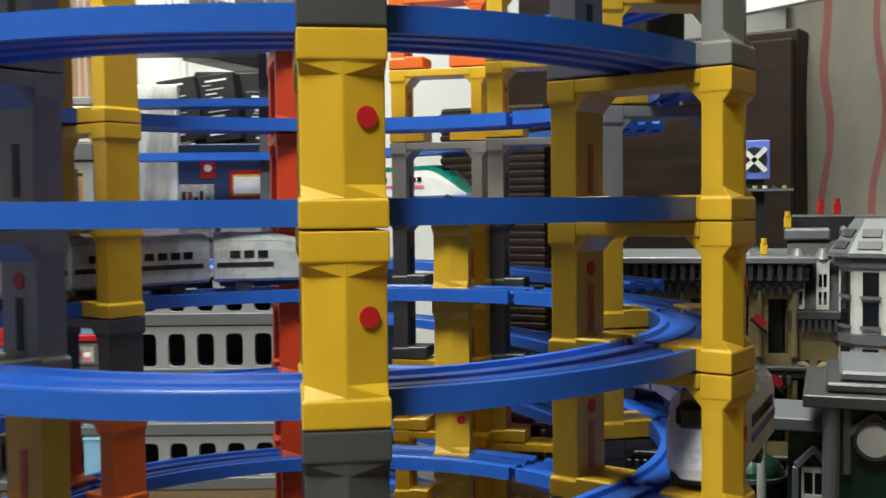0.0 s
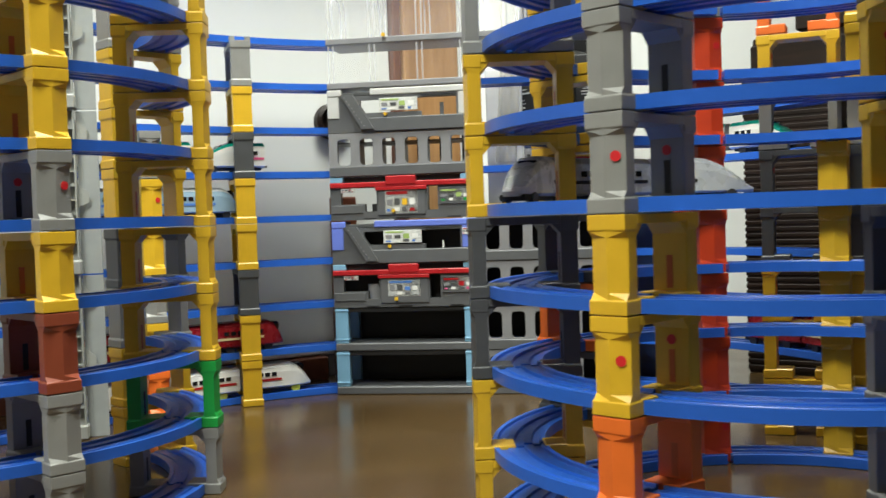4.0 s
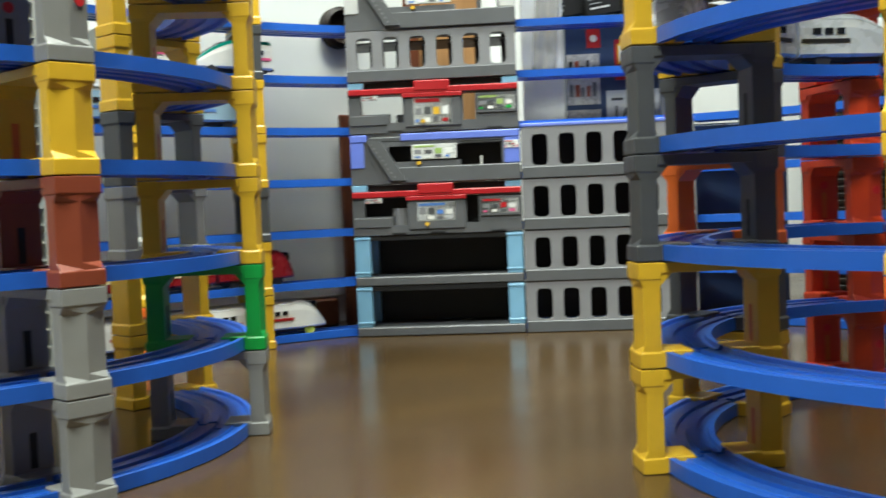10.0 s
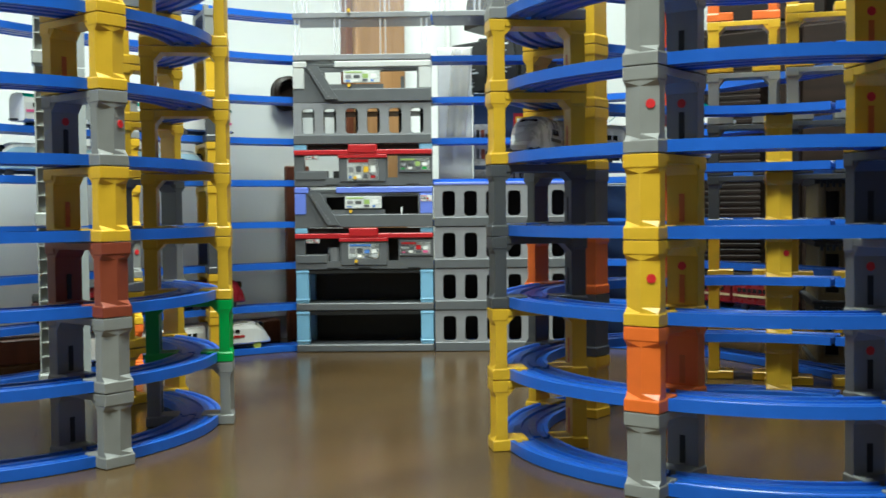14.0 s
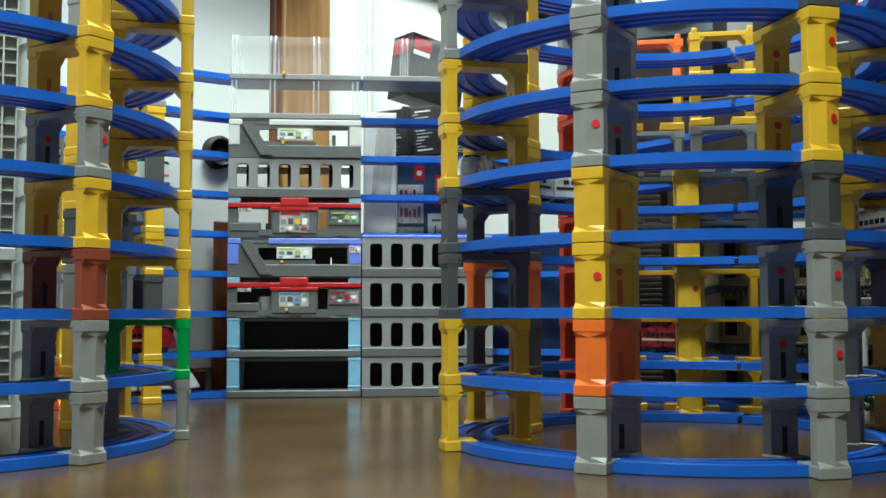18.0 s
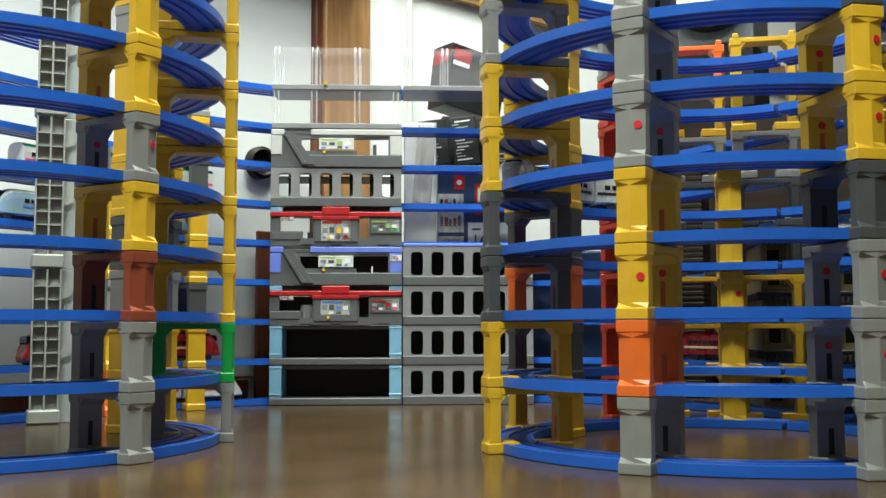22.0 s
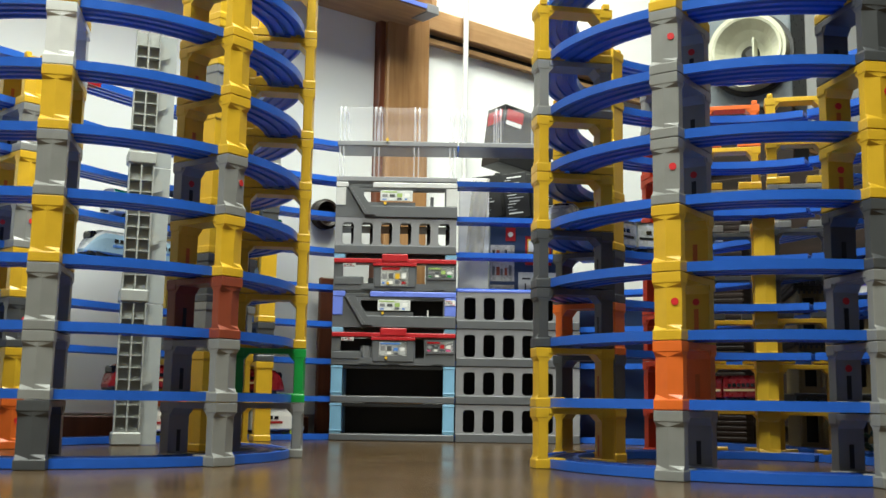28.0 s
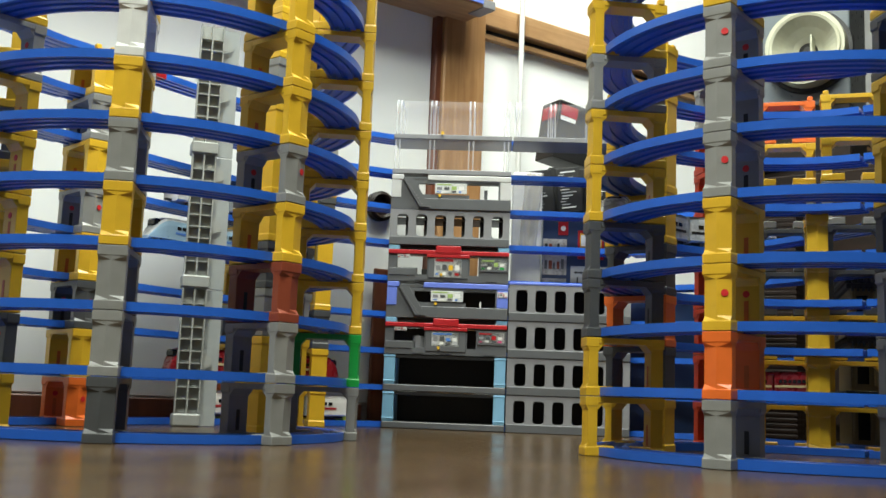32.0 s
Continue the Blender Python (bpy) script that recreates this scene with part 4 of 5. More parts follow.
def black_carton(x, y, z, w, d, h, lean, turn, seed, red=False):
    th = empty("carton", ST @ Matrix.Translation((x, y, z)) @ Matrix.Rotation(radians(turn), 4, "Z") @ Matrix.Rotation(radians(lean), 4, "Y"), "black glossy toy carton with red panels" if red else "black glossy toy carton with lines of white print", "box", "cartons")
    part("box_body", box(0, w, 0, d, 0, h, 0.0012), BLACK, th)
    random.seed(seed)
    for k in range(0 if red else 13):
        zz = h * (0.92 - 0.066 * k)
        x0 = w * random.uniform(0.10, 0.2)
        part("print_line", box(x0, x0 + w * random.uniform(0.2, 0.62), -0.0007, -0.0001, zz - 0.0014 - 0.0012 * (k % 4 == 0), zz), CARD if k % 3 else PAPER, th)
    if red:
        part("panel", box(w * 0.05, w * 0.36, -0.0009, -0.0002, h * 0.74, h * 0.93), RED, th, "red panel")
        part("panel", box(-0.0009, -0.0002, d * 0.12, d * 0.9, h * 0.70, h * 0.92), RED, th, "red panel")
        part("label_panel", box(w * 0.05, w * 0.34, -0.0009, -0.0002, h * 0.66, h * 0.73), PAPER, th, "white printed strip")
    return th


navy_carton()
NT = Z(4) + 0.161
black_carton(0.262, 0.170, NT, 0.052, 0.05, 0.085, -9, 4, 1)
black_carton(0.318, 0.160, NT, 0.048, 0.06, 0.090, -7, -6, 2)
black_carton(0.368, 0.170, NT, 0.075, 0.06, 0.070, 0, 8, 4)
carton(behind(0.375, 0.215, NT), 0.16, 0.05, 0.098, BLACK, "black carton standing on end")
black_carton(0.302, 0.178, NT + 0.1205, 0.130, 0.062, 0.122, 8, 32, 6, True)

CABINET = Matrix.Translation((0.16, 0.98, 0)) @ Matrix.Rotation(radians(-20), 4, "Z")
cab = empty("cabinet", CABINET, "low dark brown wooden cabinet behind the toy town", "cabinet")
part("carcass", box(-0.34, 0.18, 0.004, 0.40, 0, 0.575, 0.004), DARKW, cab)
for i in range(2):
    part("door", box(-0.337 + i * 0.259, -0.082 + i * 0.259, -0.012, 0.003, 0.03, 0.56, 0.003), DARKW, cab)
rt = empty("wicker_box", Matrix.Translation((-0.06, 0.83, 0)) @ Matrix.Rotation(radians(-12), 4, "Z"), "brown woven storage box", "box")
part("box_body", box(-0.075, 0.075, -0.04, 0.04, 0, 0.47, 0.004), DARKW, rt)
for i in range(46):
    part("weave_band", box(-0.0758, 0.0758, -0.0408, 0.0408, 0.006 + i * 0.01, 0.013 + i * 0.01, 0.001), DARKW, rt)


def speaker(m):
    th = empty("loudspeaker", m, "dark grey loudspeaker with a pale horn cone", "loudspeaker")
    part("cabinet", box(-0.125, 0.085, 0, 0.2, 0, 0.38, 0.004), SPK, th)
    prof = [(0.076, -0.004), (0.074, -0.008), (0.068, -0.006), (0.050, 0.018), (0.032, 0.034), (0.017, 0.040)]
    prof = [(r, y - 0.043) for r, y in prof]
    n = 36
    bm = loops([[(r * math.cos(2 * math.pi * i / n), y, 0.12 + r * math.sin(2 * math.pi * i / n)) for i in range(n)] for r, y in [(0.084, 0.001), (0.083, -0.047)] + prof], caps=False)
    part("woofer_cone", bm, CONE, th, "pale cream cone")
    part("dust_cap", cyl(0.025, 0.0, 0.014, 24, 0.009, m=Matrix.Translation((0, 0.0, 0.12)) @ Matrix.Rotation(radians(90), 4, "X")), BLACK, th, "dark dust cap")
    # Black ring stands for the shadow round the cone's outer edge.
    part("surround", loops([[(r * math.cos(2 * math.pi * i / n), y, 0.12 + r * math.sin(2 * math.pi * i / n)) for i in range(n)] for r, y in ((0.094, -0.0005), (0.093, -0.012), (0.0846, -0.012), (0.0846, -0.0005))], caps=False), BLACK, th, "black ring shading the outer edge of the cone")
    part("phase_plug", box(0.012, 0.016, -0.045, -0.01, 0.10, 0.145), CONE, th)
    part("tweeter_ring", cyl(0.031, 0, 0.006, 28, m=Matrix.Translation((-0.028, 0.0, 0.285)) @ Matrix.Rotation(radians(90), 4, "X")), CONE, th)
    part("tweeter_rim", cyl(0.027, 0, 0.007, 28, m=Matrix.Translation((-0.028, 0.0, 0.285)) @ Matrix.Rotation(radians(90), 4, "X")), SPK, th)
    part("tweeter_dome", cyl(0.022, 0, 0.009, 28, 0.010, m=Matrix.Translation((-0.028, 0.0, 0.285)) @ Matrix.Rotation(radians(90), 4, "X")), CONE, th)
    return th


SPK = material("loudspeaker_grey", (0.13, 0.15, 0.165), 0.3)
CONE = material("cone_cream", (0.44, 0.44, 0.33), 0.5)
speaker(Matrix.Translation((0.10, 1.01, 0.5765)) @ Matrix.Rotation(radians(-14), 4, "Z") @ Matrix.Translation((-0.059, 0, 0.1355)))
part("speaker_stand", box(-0.125, 0.085, 0, 0.2, 0, 0.1345, 0.003), DARKW, m=Matrix.Translation((0.10, 1.01, 0.5765)) @ Matrix.Rotation(radians(-14), 4, "Z") @ Matrix.Translation((-0.059, 0, 0)))
tagged(bpy.data.objects["speaker_stand"], "dark wooden plinth under the loudspeaker", "stand")

# wall shelf with a yellow toy train
sh = empty("wall_shelf", ROOM @ Matrix.Translation((-0.333, -0.14, 0.857)), "pale wooden box shelf with blue edging on the wall", "shelf")
part("bottom_board", box(-0.75, 0.25, 0, 0.138, 0, 0.014, 0.001), BEAMW, sh)
part("top_board", box(-0.75, 0.25, 0, 0.138, 0.118, 0.130, 0.001), BEAMW, sh)
part("end_board", box(0.238, 0.25, 0.0, 0.138, 0.014, 0.118, 0.001), BEAMW, sh)
part("back_board", box(-0.75, 0.238, 0.130, 0.137, 0.014, 0.118), BEAMW, sh)
part("edging", box(-0.75, 0.236, -0.003, -0.0005, 0.005, 0.014), VIOLET, sh, "blue edging strip")
part("edging", box(-0.75, 0.236, -0.003, -0.0005, 0.120, 0.128), VIOLET, sh, "blue edging strip")
part("corner_bracket", box(0.222, 0.253, -0.004, 0.05, -0.002, 0.016, 0.001), STONEL, sh, "silver corner bracket")
for i, (x, L) in enumerate(((0.0, 0.075), (0.085, 0.05), (0.145, 0.04))):
    ty = empty("toy_wagon", ROOM @ Matrix.Translation((-0.333 + x - 0.02, -0.10, 0.8715)), "yellow and red toy wagon on the shelf", "toy train", "shelf train")
    part("body", box(-L / 2, L / 2, -0.016, 0.016, 0.014, 0.045 if i < 2 else 0.026, 0.003), YELLOW, ty)
    part("chassis", box(-L / 2 - 0.002, L / 2 + 0.002, -0.014, 0.014, 0.008, 0.0145, 0.001), RED, ty)
    part("panel", box(-L / 2 + 0.008, L / 2 - 0.008, -0.0168, -0.0155, 0.024, 0.036 if i < 2 else 0.025), RED, ty)
    for wx in (-L / 3, L / 3):
        for s in (-1, 1):
            part("wheel", cyl(0.007, -0.002, 0.002, 14, m=Matrix.Translation((wx, s * 0.014, 0.007)) @ Matrix.Rotation(radians(90), 4, "X")), BLACK, ty)

# white pole standing near the wall
framed("pole", cyl(0.006, 0, 2.39, 14, m=Matrix.Translation((0.071, -0.05, 0))), WHITE, "thin white pole standing by the wall", "pole")

# round brown knob-like ring on the wall by the station
rg = empty("wooden_ring", ROOM @ Matrix.Translation((-0.267, -0.0225, 0.431)), "dark brown round wooden fitting on the wall", "fitting")
n = 28
part("rim", loops([[(r * math.cos(2 * math.pi * i / n), y, r * math.sin(2 * math.pi * i / n)) for i in range(n)] for r, y in ((0.030, 0.001), (0.030, -0.014), (0.024, -0.018), (0.019, -0.014), (0.017, 0.0))], caps=False), DARKW, rg)
part("hub", cyl(0.017, 0.0, 0.006, 24, m=Matrix.Rotation(radians(90), 4, "X")), DARKW, rg)

# ---- the toy-brick town ----
# Both greys are lowered to put the town's shade into the colour.
GREYB = material("dimmed_grey_brick_plastic", (0.058, 0.060, 0.064), 0.38)
LGREYB = material("dimmed_light_grey_brick_plastic", (0.14, 0.147, 0.16), 0.38)
DGREEN = material("dark_green_brick_plastic", (0.008, 0.05, 0.03), 0.3)


def arch_window(parent, x, z, w, h, frame_m, y=-0.001):
    f = part("window", wall_with_holes(w, h, 0.004, [(w * 0.12, w * 0.46, h * 0.08, h * 0.44), (w * 0.54, w * 0.88, h * 0.08, h * 0.44), (w * 0.12, w * 0.46, h * 0.52, h * 0.90), (w * 0.54, w * 0.88, h * 0.52, h * 0.90)]), frame_m, parent, m=Matrix.Translation((x, y, z)))
    part("pane", box(w * 0.1, w * 0.9, 0.002, 0.0028, h * 0.06, h * 0.92), GLASSD, f)


def brick_house(m, w, d, floors, fh, wall_m, trim_m, label, n_win, teeth=True, win_m=None, group="toy-brick town"):
    th = empty("toy_house", m, label, "toy house", group)
    part("base", box(-0.006, w + 0.006, -0.012, d, 0, 0.006), GREYB, th)
    for k in range(floors):
        z0 = 0.006 + k * fh
        pw = w / n_win
        holes = [(i * pw + pw * 0.25, i * pw + pw * 0.75, fh * 0.12, fh * 0.74) for i in range(n_win)]
        part("wall", wall_with_holes(w, fh, 0.010, holes), wall_m, th, m=Matrix.Translation((0, 0, z0)))
        part("side_wall", wall_with_holes(d - 0.012, fh, 0.010, [((i + 0.25) * d / 4, (i + 0.7) * d / 4, fh * 0.12, fh * 0.74) for i in range(3)]), wall_m, th, m=Matrix.Translation((w, 0.011, z0)) @ Matrix.Rotation(radians(90), 4, "Z"))
        part("side_wall", box(0, 0.010, 0.011, d, z0, z0 + fh), wall_m, th)
        part("back_wall", box(0.011, w - 0.011, d - 0.012, d - 0.002, z0, z0 + fh), wall_m, th)
        # Black sheet makes the rooms behind the windows read as shaded.
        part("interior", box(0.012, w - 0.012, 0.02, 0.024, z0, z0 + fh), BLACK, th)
        part("cornice", box(-0.006, w + 0.006, -0.008, d, z0 + fh * 0.86, z0 + fh * 0.95, 0.001), trim_m, th)
        part("cornice", box(-0.009, w + 0.009, -0.011, d, z0 + fh * 0.95, z0 + fh * 1.0, 0.001), trim_m, th)
        for i in range(n_win + 1):
            x = min(max(i * pw, 0.004), w - 0.004)
            c = part("column", cyl(0.0036, 0, fh * 0.74, 10, m=Matrix.Translation((x, -0.004, z0 + fh * 0.1))), wall_m, th)
        if teeth:
            for i in range(int(w / 0.008)):
                part("bracket", box(i * 0.008 + 0.001, i * 0.008 + 0.005, -0.012, -0.006, z0 + fh * 0.80, z0 + fh * 0.90, 0.0006), trim_m, th)
        for i in range(n_win):
            if win_m:
                arch_window(th, i * pw + pw * 0.27, z0 + fh * 0.13, pw * 0.46, fh * 0.6, win_m, 0.004)
    top = 0.006 + floors * fh
    part("roof", box(-0.009, w + 0.009, -0.011, d, top, top + 0.010, 0.002), trim_m, th)
    return th, top


h1, top1 = brick_house(Matrix.Translation((0.077, 0.475, 0)) @ Matrix.Rotation(radians(2), 4, "Z"), 0.22, 0.18, 3, 0.087, TAN, GREYB, "tan toy-brick corner building with grey cornices", 6)
for i in range(26):
    part("roof_bracket", box(-0.008 + i * 0.009, -0.003 + i * 0.009, -0.020, -0.008, top1 - 0.004, top1 + 0.012, 0.0006), GREYB, h1)
part("parapet", box(-0.014, 0.234, -0.024, 0.18, top1 + 0.0125, top1 + 0.019, 0.001), LGREYB, h1)
part("finial", cyl(0.016, top1 + 0.0192, top1 + 0.029, 4, 0.007, m=Matrix.Translation((0.176, 0.025, 0))), LGREYB, h1)
part("finial_cap", cyl(0.0075, top1 + 0.0292, top1 + 0.046, 10, 0.005, m=Matrix.Translation((0.176, 0.025, 0))), LGREYB, h1)
# narrow house with a black mansard roof and white dormers
mh = empty("toy_house", Matrix.Translation((0.2885, 0.486, 0)) @ Matrix.Rotation(radians(-4), 4, "Z") @ Matrix.Diagonal((0.74, 1, 1, 1)), "toy-brick house with a black mansard roof and white dormers", "toy house", "toy-brick town")
part("wall", wall_with_holes(0.062, 0.225, 0.010, [(0.008, 0.026, 0.13, 0.185), (0.036, 0.054, 0.13, 0.185), (0.008, 0.026, 0.03, 0.09), (0.036, 0.054, 0.03, 0.09)]), TAN, mh)
# Black block supplies the shade behind the window holes.
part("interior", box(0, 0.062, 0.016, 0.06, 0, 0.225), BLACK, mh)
for x in (0.017, 0.045):
    part("arch", loops([[(x + q * math.cos(math.pi * k / 10), y, 0.172 + q * math.sin(math.pi * k / 10)) for q, ks in ((0.0125, range(11)), (0.009, range(10, -1, -1))) for k in ks] for y in (-0.004, -0.0003)]), CREAM, mh, "cream arch over a window")
part("cornice", box(-0.002, 0.064, -0.010, 0.060, 0.2255, 0.234, 0.001), GREYB, mh)
for k in range(8):
    part("bracket", box(k * 0.008, k * 0.008 + 0.004, -0.010, -0.003, 0.214, 0.2252), GREYB, mh)
part("mansard", loops([[(-0.002, 0, 0.2345), (0.064, 0, 0.2345), (0.064, 0.06, 0.2345), (-0.002, 0.06, 0.2345)], [(-0.002, 0.024, 0.300), (0.060, 0.024, 0.300), (0.060, 0.06, 0.300), (-0.002, 0.06, 0.300)]]), BLACK, mh, "black sloping roof")
for x in (0.012, 0.042):
    dm = part("dormer", wall_with_holes(0.016, 0.048, 0.012, [(0.003, 0.007, 0.004, 0.017), (0.009, 0.013, 0.004, 0.017), (0.003, 0.007, 0.021, 0.034), (0.009, 0.013, 0.021, 0.034)]), WHITE, mh, "white dormer window", m=Matrix.Translation((x - 0.008, -0.002, 0.2348)))
    part("pane", box(0.001, 0.015, 0.006, 0.007, 0.002, 0.040), GLASSD, dm)
    part("dormer_roof", cyl(0.012, 0.2832, 0.293, 14, 0.005, m=Matrix.Translation((x, 0.006, 0))), LGREYB, mh)
part("ridge", box(-0.006, 0.052, 0.018, 0.062, 0.3005, 0.312, 0.002), LGREYB, mh)
part("gable", box(0.0645, 0.071, -0.008, 0.05, 0, 0.300, 0.002), GREYB, mh)
part("gable", box(0.0645, 0.073, 0.010, 0.055, 0.3002, 0.314, 0.003), LGREYB, mh)
# octagonal corner tower with a pointed roof
tw = empty("toy_tower", Matrix.Translation((0.3715, 0.480, 0)), "white toy-brick corner tower with a pointed grey roof", "toy house", "toy-brick town")
for k in range(4):
    z = 0.002 + k * 0.071
    part("wall", cyl(0.038, z, z + 0.062, 8), WHITE, tw)
    part("cornice", cyl(0.042, z + 0.0622, z + 0.0705, 8), LGREYB, tw)
    for i in range(8):
        a = radians(22.5 + 45 * i)
        for zz in (0.008, 0.036):
            wn = part("window", box(-0.007, 0.007, -0.002, 0.0012, zz + z, zz + z + 0.022), GLASSD, tw, m=Matrix.Rotation(a, 4, "Z") @ Matrix.Translation((0, -0.0352, 0)))
            part("sill", box(-0.009, 0.009, -0.004, 0.0, zz + z - 0.003, zz + z - 0.0002), LGREYB, wn)
rb = loops([[(r * math.cos(radians(45 * i)), r * math.sin(radians(45 * i)), z) for i in range(8)] for r, z in ((0.048, 0.2865), (0.048, 0.2905), (0.024, 0.322), (0.024, 0.325))])
part("roof", rb, LGREYB, tw)
for i in range(8):
    for z, r in ((0.2975, 0.0425), (0.3085, 0.0345)):
        part("roof_tile", box(-0.010 * r / 0.04, 0.010 * r / 0.04, -0.0012, 0.001, -0.004, 0.004), GREYB, tw, m=Matrix.Rotation(radians(22.5 + 45 * i), 4, "Z") @ Matrix.Translation((0, -r * 0.94, z)) @ Matrix.Rotation(radians(-31), 4, "X"))
# black ledge with plain figures beside the tower
ld2 = tagged(part("toy_ledge", box(0, 0.075, 0, 0.03, 0, 0.325, 0.002), BLACK, m=Matrix.Translation((0.295, 0.556, 0))), "black toy-brick wall behind the mansard house", "toy wall")

# dark green shop with a clock
sg = empty("toy_shop", Matrix.Translation((0.3025, 0.305, 0)) @ Matrix.Rotation(radians(-6), 4, "Z") @ Matrix.Scale(1.06, 4), "dark green toy-brick shop with a white clock", "toy house", "toy-brick town")
part("wall", box(0, 0.14, 0, 0.12, 0.006, 0.166, 0.001), DGREEN, sg)
part("base", box(-0.01, 0.15, -0.03, 0.12, 0, 0.0058), GREYB, sg)
part("roof", box(-0.014, 0.155, -0.022, 0.125, 0.1665, 0.176, 0.001), GREYB, sg)
part("roof", box(0.002, 0.15, -0.010, 0.12, 0.1762, 0.184, 0.002), GREYB, sg)
part("roof", box(0.012, 0.14, -0.004, 0.11, 0.1842, 0.192, 0.002), LGREYB, sg)
for x in (0.006, 0.060, 0.110):
    part("pilaster", cyl(0.0065, 0.006, 0.166, 14, m=Matrix.Translation((x, -0.013, 0))), LGREYB, sg)
ck = part("clock", cyl(0.0125, 0, 0.004, 24, m=Matrix.Translation((0.036, -0.006, 0.142)) @ Matrix.Rotation(radians(90), 4, "X")), WHITE, sg, "white clock face")
part("clock_rim", loops([[(0.036 + r * math.cos(2 * math.pi * i / 24), y, 0.142 + r * math.sin(2 * math.pi * i / 24)) for i in range(24)] for r, y in ((0.0148, -0.0055), (0.0148, -0.0115), (0.0122, -0.0115), (0.0122, -0.0100))], caps=False), GREYB, ck)
for s_ in (-1, 1):
    part("clock_frame", box(-0.003, 0.003, -0.009, -0.001, 0, 0.05, 0.001), LGREYB, sg, m=Matrix.Translation((0.036 + s_ * 0.019, 0, 0.115)))
    part("clock_gable", box(-0.003, 0.003, -0.009, -0.001, 0, 0.026, 0.001), LGREYB, sg, m=Matrix.Translation((0.036 + s_ * 0.019, 0, 0.1652 - 0.020)) @ Matrix.Rotation(radians(-52 * s_), 4, "Y"))
for x in (0.022, 0.072, 0.120):
    arch_window(sg, x - 0.004, 0.030, 0.026, 0.060, WHITE, -0.0045)
# lower shop with a tall white window in a grey surround
sh2 = empty("toy_shop", Matrix.Translation((0.2785, 0.345, 0)) @ Matrix.Rotation(radians(-6), 4, "Z") @ Matrix.Diagonal((0.95, 0.9, 1.16, 1)), "small dark green toy-brick shop with a pale flat roof", "toy house", "toy-brick town")
part("wall", box(0, 0.044, 0, 0.08, 0, 0.126, 0.001), DGREEN, sh2)
part("roof", box(-0.028, 0.046, -0.012, 0.085, 0.1265, 0.136, 0.001), LGREYB, sh2)
for x in (0.004, 0.034):
    part("surround", box(x, x + 0.006, -0.008, -0.0004, 0.0, 0.100, 0.001), LGREYB, sh2)
for s_ in (-1, 1):
    part("surround", box(-0.003, 0.003, -0.008, -0.0006, 0, 0.022, 0.001), LGREYB, sh2, m=Matrix.Translation((0.022 + s_ * 0.015, 0, 0.100)) @ Matrix.Rotation(radians(-48 * s_), 4, "Y"))
arch_window(sh2, 0.0115, 0.058, 0.021, 0.042, WHITE, -0.0045)
arch_window(sh2, 0.0115, 0.010, 0.021, 0.042, WHITE, -0.0045)
part("column", cyl(0.004, 0, 0.1262, 12, m=Matrix.Translation((-0.022, -0.006, 0))), WHITE, sh2, "white column")
# round pavilion with a dark green dome
pv = empty("toy_pavilion", Matrix.Translation((0.252, 0.425, -0.0)) @ Matrix.Diagonal((1, 1, 0.79, 1)), "round toy pavilion with a glossy dark green dome", "toy house", "toy-brick town")
part("dome", loops([[(r * math.cos(2 * math.pi * i / 20), r * math.sin(2 * math.pi * i / 20), z) for i in range(20)] for r, z in ((0.030, 0.112), (0.029, 0.118), (0.025, 0.125), (0.018, 0.131), (0.008, 0.134), (0.001, 0.135))]), DGREEN, pv)
part("rim", cyl(0.033, 0.107, 0.1118, 20), LGREYB, pv)
part("drum", cyl(0.024, 0.0, 0.1068, 16), GREYB, pv, "dark drum")
for i in range(8):
    part("column", cyl(0.0028, 0, 0.1066, 8, m=Matrix.Translation((0.029 * math.cos(0.785 * i), 0.029 * math.sin(0.785 * i), 0))), BLACK, pv)
# red flags on the tan facade
for fx, fz in ((0.145, 0.155), (0.205, 0.155), (0.19, 0.213)):
    fl = empty("toy_flag", h1.matrix_basis @ Matrix.Translation((fx, -0.013, fz)) @ Matrix.Rotation(radians(-48), 4, "Y"), "small red toy flag on a black rod", "toy flag", "toy flags")
    part("rod", cyl(0.0015, 0, 0.020, 8), BLACK, fl)
    part("cloth", box(0.0012, 0.008, -0.001, 0.001, 0.006, 0.019), RED, fl)
# small shrubs, flags and plain figures round the town
def figure(x, y, z, mat):
    bm = box(-0.0035, 0.0035, -0.002, 0.002, 0, 0.011, 0.0008)
    cyl(0.0028, 0.0112, 0.0165, 10, bm=bm, m=Matrix.Translation((0, 0, 0)))
    tagged(part("toy_figure", bm, mat, m=Matrix.Translation((x, y, z))), "tiny plain plastic toy figure standing on a roof", "toy figure", "toy figures")


rooff = h1.matrix_basis @ Vector((0.19, 0.02, top1 + 0.0192))
figure(rooff.x, rooff.y, rooff.z, YELLOW)
figure(0.325, 0.566, 0.3252, RED)
figure(0.341, 0.566, 0.3252, RED)
figure(0.289, 0.512, 0.3125, YELLOW)
for i, (x, y) in enumerate(((0.228, 0.315), (0.262, 0.295), (0.178, 0.372))):
    b = bmesh.new()
    random.seed(40 + i)
    for _ in range(60):
        a, rr, zz = random.uniform(0, 6.283), random.uniform(0, 0.020), random.uniform(0.008, 0.036)
        k = bmesh.ops.create_icosphere(b, subdivisions=1, radius=random.uniform(0.003, 0.006))
        bmesh.ops.transform(b, matrix=Matrix.Translation((rr * math.cos(a), rr * math.sin(a), zz)), verts=k["verts"])
    sb = empty("toy_bush", Matrix.Translation((x, y, 0)), "dark green plastic toy bush", "toy bush", "toy bushes")
    part("leaves", b, DGREEN, sb)
    part("stem", cyl(0.004, 0, 0.012, 8), BROWN, sb)
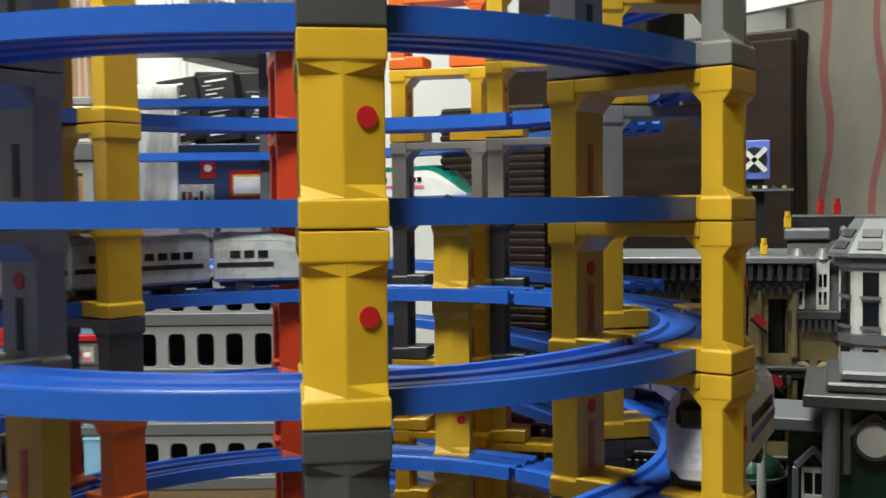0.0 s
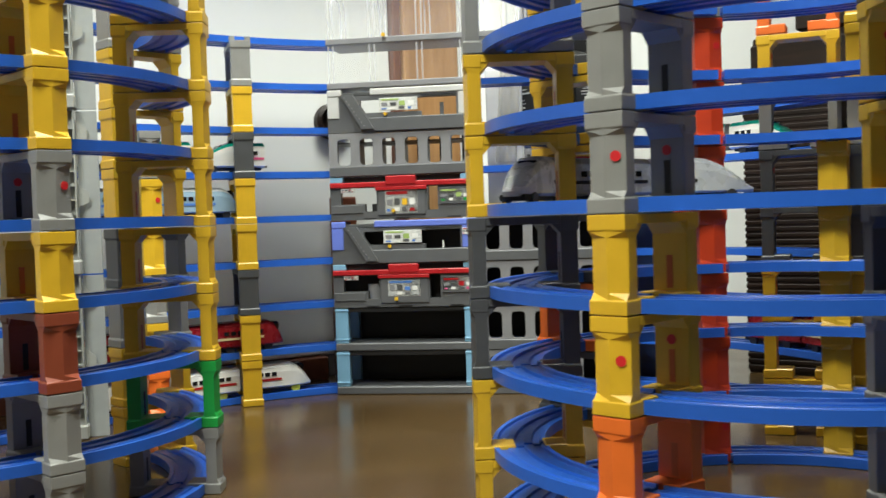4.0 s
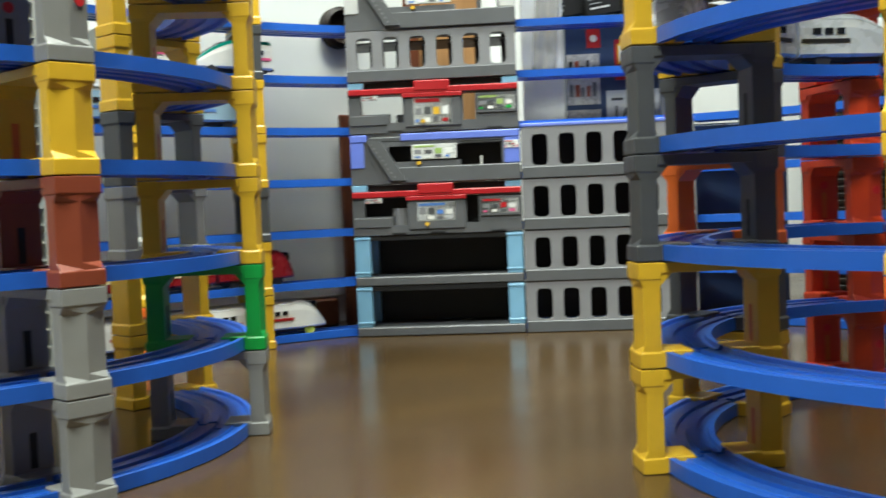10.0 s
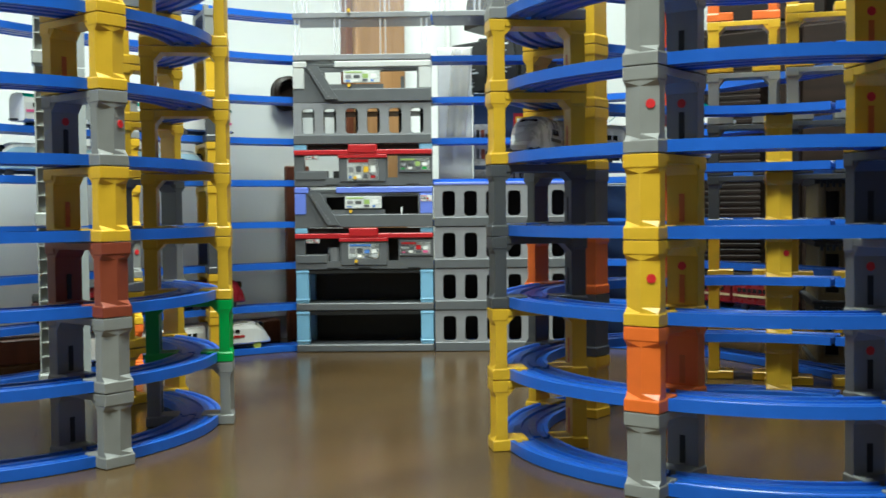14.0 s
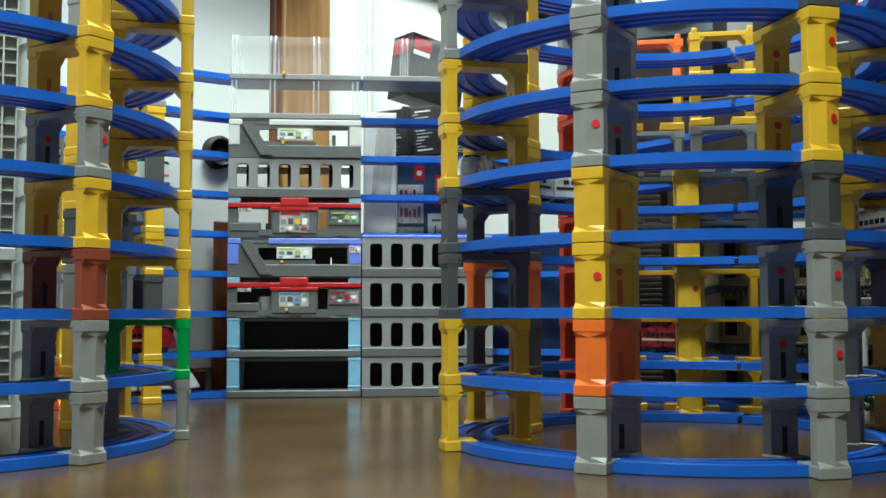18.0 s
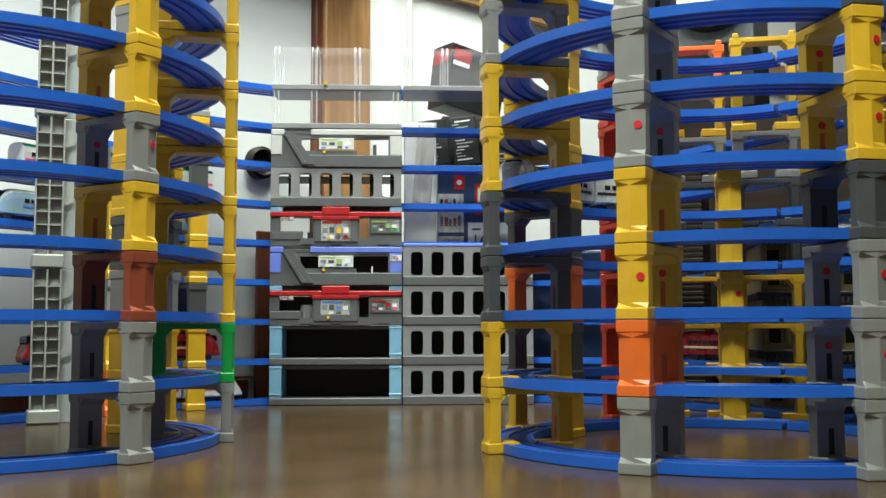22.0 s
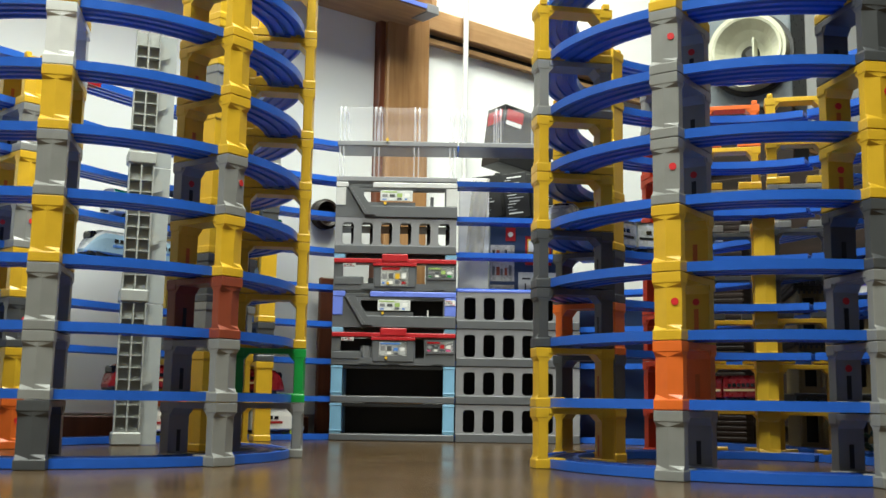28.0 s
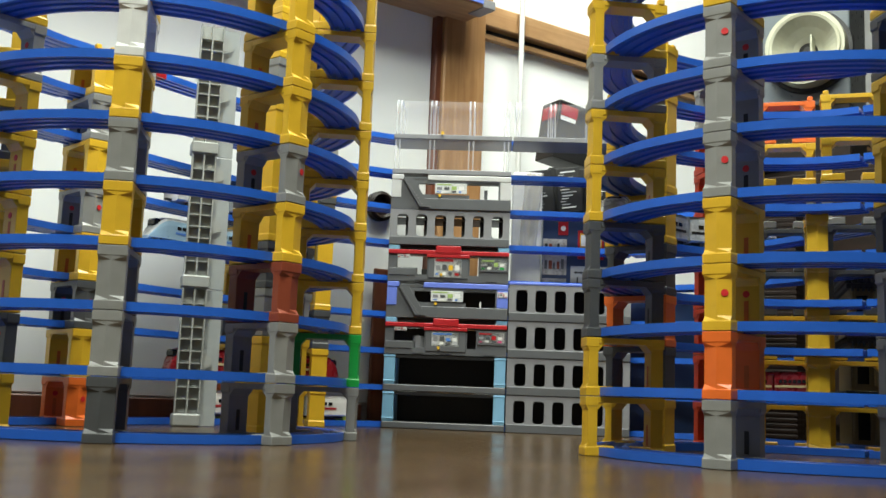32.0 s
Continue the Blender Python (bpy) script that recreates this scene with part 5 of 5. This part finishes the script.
# crane-like figurehead with a blue banner on a thin mast
bn = empty("banner", Matrix.Translation((0.242, 0.520, 0.3205)) @ Matrix.Scale(0.85, 4), "yellow and blue toy banner on a dark post", "toy banner")
part("post", box(-0.02, 0.03, 0.004, 0.012, -0.0355, 0.048), BLACK, bn)
part("panel", box(-0.034, -0.0005, -0.003, 0.003, 0.048, 0.094, 0.001), YELLOW, bn, "yellow panel with black marks")
part("panel", box(0.0005, 0.036, -0.003, 0.003, 0.048, 0.094, 0.001), VIOLET, bn, "blue panel with a white cross")
part("roundel", cyl(0.015, 0, 0.0008, 20, m=Matrix.Translation((0.018, -0.0031, 0.071)) @ Matrix.Rotation(radians(90), 4, "X")), BLACK, bn)
for s_ in (-1, 1):
    part("cross_bar", box(-0.0028, 0.0028, -0.0052, -0.0040 - 0.0002 * s_, -0.019, 0.019), WHITE, bn, m=Matrix.Translation((0.018, 0, 0.071)) @ Matrix.Rotation(radians(45 * s_), 4, "Y"))
for x, z, w in ((-0.027, 0.076, 0.006), (-0.015, 0.076, 0.006), (-0.026, 0.060, 0.016)):
    part("mark", box(x, x + w, -0.0036, -0.0031, z, z + 0.006), BLACK, bn)
part("plate", box(-0.02, 0.062, -0.012, 0.003, 0.034, 0.037), LGREYB, bn, "pale plate with small studs")
for k in range(7):
    part("stud", cyl(0.0026, 0.0372, 0.0405, 8, m=Matrix.Translation((-0.014 + 0.011 * k, -0.006, 0))), (LIME, WHITE, GREYB)[k % 3], bn)

# white sign with red characters over the toy town
SG = Matrix.Translation((0.221, 0.450, 0.510)) @ Matrix.Rotation(radians(-41.8), 4, "Z")
sgn = empty("sign", SG, "white framed sign board with large red characters", "sign")
part("board", box(0, 0.34, 0, 0.010, 0.001, 0.105, 0.001), PAPER, sgn)
part("frame", box(-0.004, 0.344, -0.004, -0.0002, 0.0, 0.013, 0.001), WHITE, sgn)
part("frame", box(-0.004, 0.344, -0.004, -0.0002, 0.094, 0.105, 0.001), WHITE, sgn)
part("frame", box(-0.004, 0.008, -0.004, -0.0002, 0.0132, 0.0938, 0.001), WHITE, sgn)
part("leg", box(0.215, 0.223, 0.011, 0.019, -0.505, 0.10), BLACK, sgn, "thin black leg")
part("leg", box(0.320, 0.328, 0.011, 0.019, -0.505, 0.10), BLACK, sgn, "thin black leg")
for i, ch in enumerate("特急"):
    fc = bpy.data.curves.new("character", "FONT")
    fc.body, fc.size, fc.extrude = ch, 0.068, 0.0004
    fc.materials.append(RED)
    fo = new("character", fc)
    fo.parent = sgn
    fo.matrix_basis = Matrix.Translation((0.018 + i * 0.074, -0.0006, 0.026)) @ Matrix.Rotation(radians(90), 4, "X")

# hanging cloth at the side of the cabinet
def cloth(m, w, h):
    bm = bmesh.new()
    nx, nz = 60, 40
    grid = [[bm.verts.new((w * i / nx, 0.02 * math.sin(i * 0.45 + 0.3 * math.sin(j * 0.2)) + 0.012 * noise.noise((i * 0.12, j * 0.15, 3.0)) + 0.02 * noise.noise((i * 0.05, j * 0.05, 9.0)), h * j / nz)) for j in range(nz + 1)] for i in range(nx + 1)]
    for i in range(nx):
        for j in range(nz):
            bm.faces.new((grid[i][j], grid[i + 1][j], grid[i + 1][j + 1], grid[i][j + 1])).smooth = True
    bmesh.ops.solidify(bm, geom=bm.faces[:], thickness=0.003)
    return tagged(part("hanging_cloth", bm, CLOTHP, m=m), "crumpled off-white cloth with faded pink stripes, dimmed in its colour", "cloth")


# Off-white cloth with the dimness of its corner in the base colour.
CLOTHP = material("dimmed_striped_cloth", (0.22, 0.208, 0.178), 0.9, grain=35, vary=0.12, bump=0.5)
_nt = CLOTHP.node_tree
_mul = _nt.nodes["Principled BSDF"].inputs["Base Color"].links[0].from_node
_wv = _nt.nodes.new("ShaderNodeTexWave"); _wv.inputs["Scale"].default_value = 3.4; _wv.inputs["Distortion"].default_value = 4; _wv.inputs["Detail"].default_value = 1
_cr = _nt.nodes.new("ShaderNodeValToRGB")
_cr.color_ramp.elements[0].position, _cr.color_ramp.elements[1].position = 0.945, 0.975
_cr.color_ramp.elements[0].color, _cr.color_ramp.elements[1].color = (0.22, 0.208, 0.178, 1), (0.24, 0.09, 0.085, 1)
_co = _nt.nodes.new("ShaderNodeTexCoord")
_nt.links.new(_co.outputs["Object"], _wv.inputs["Vector"]); _nt.links.new(_wv.outputs["Fac"], _cr.inputs[0]); _nt.links.new(_cr.outputs[0], _mul.inputs[6])
cloth(Matrix.Translation((0.315, 0.965, 0.0)) @ Matrix.Rotation(radians(-25), 4, "Z"), 0.8, 0.85)
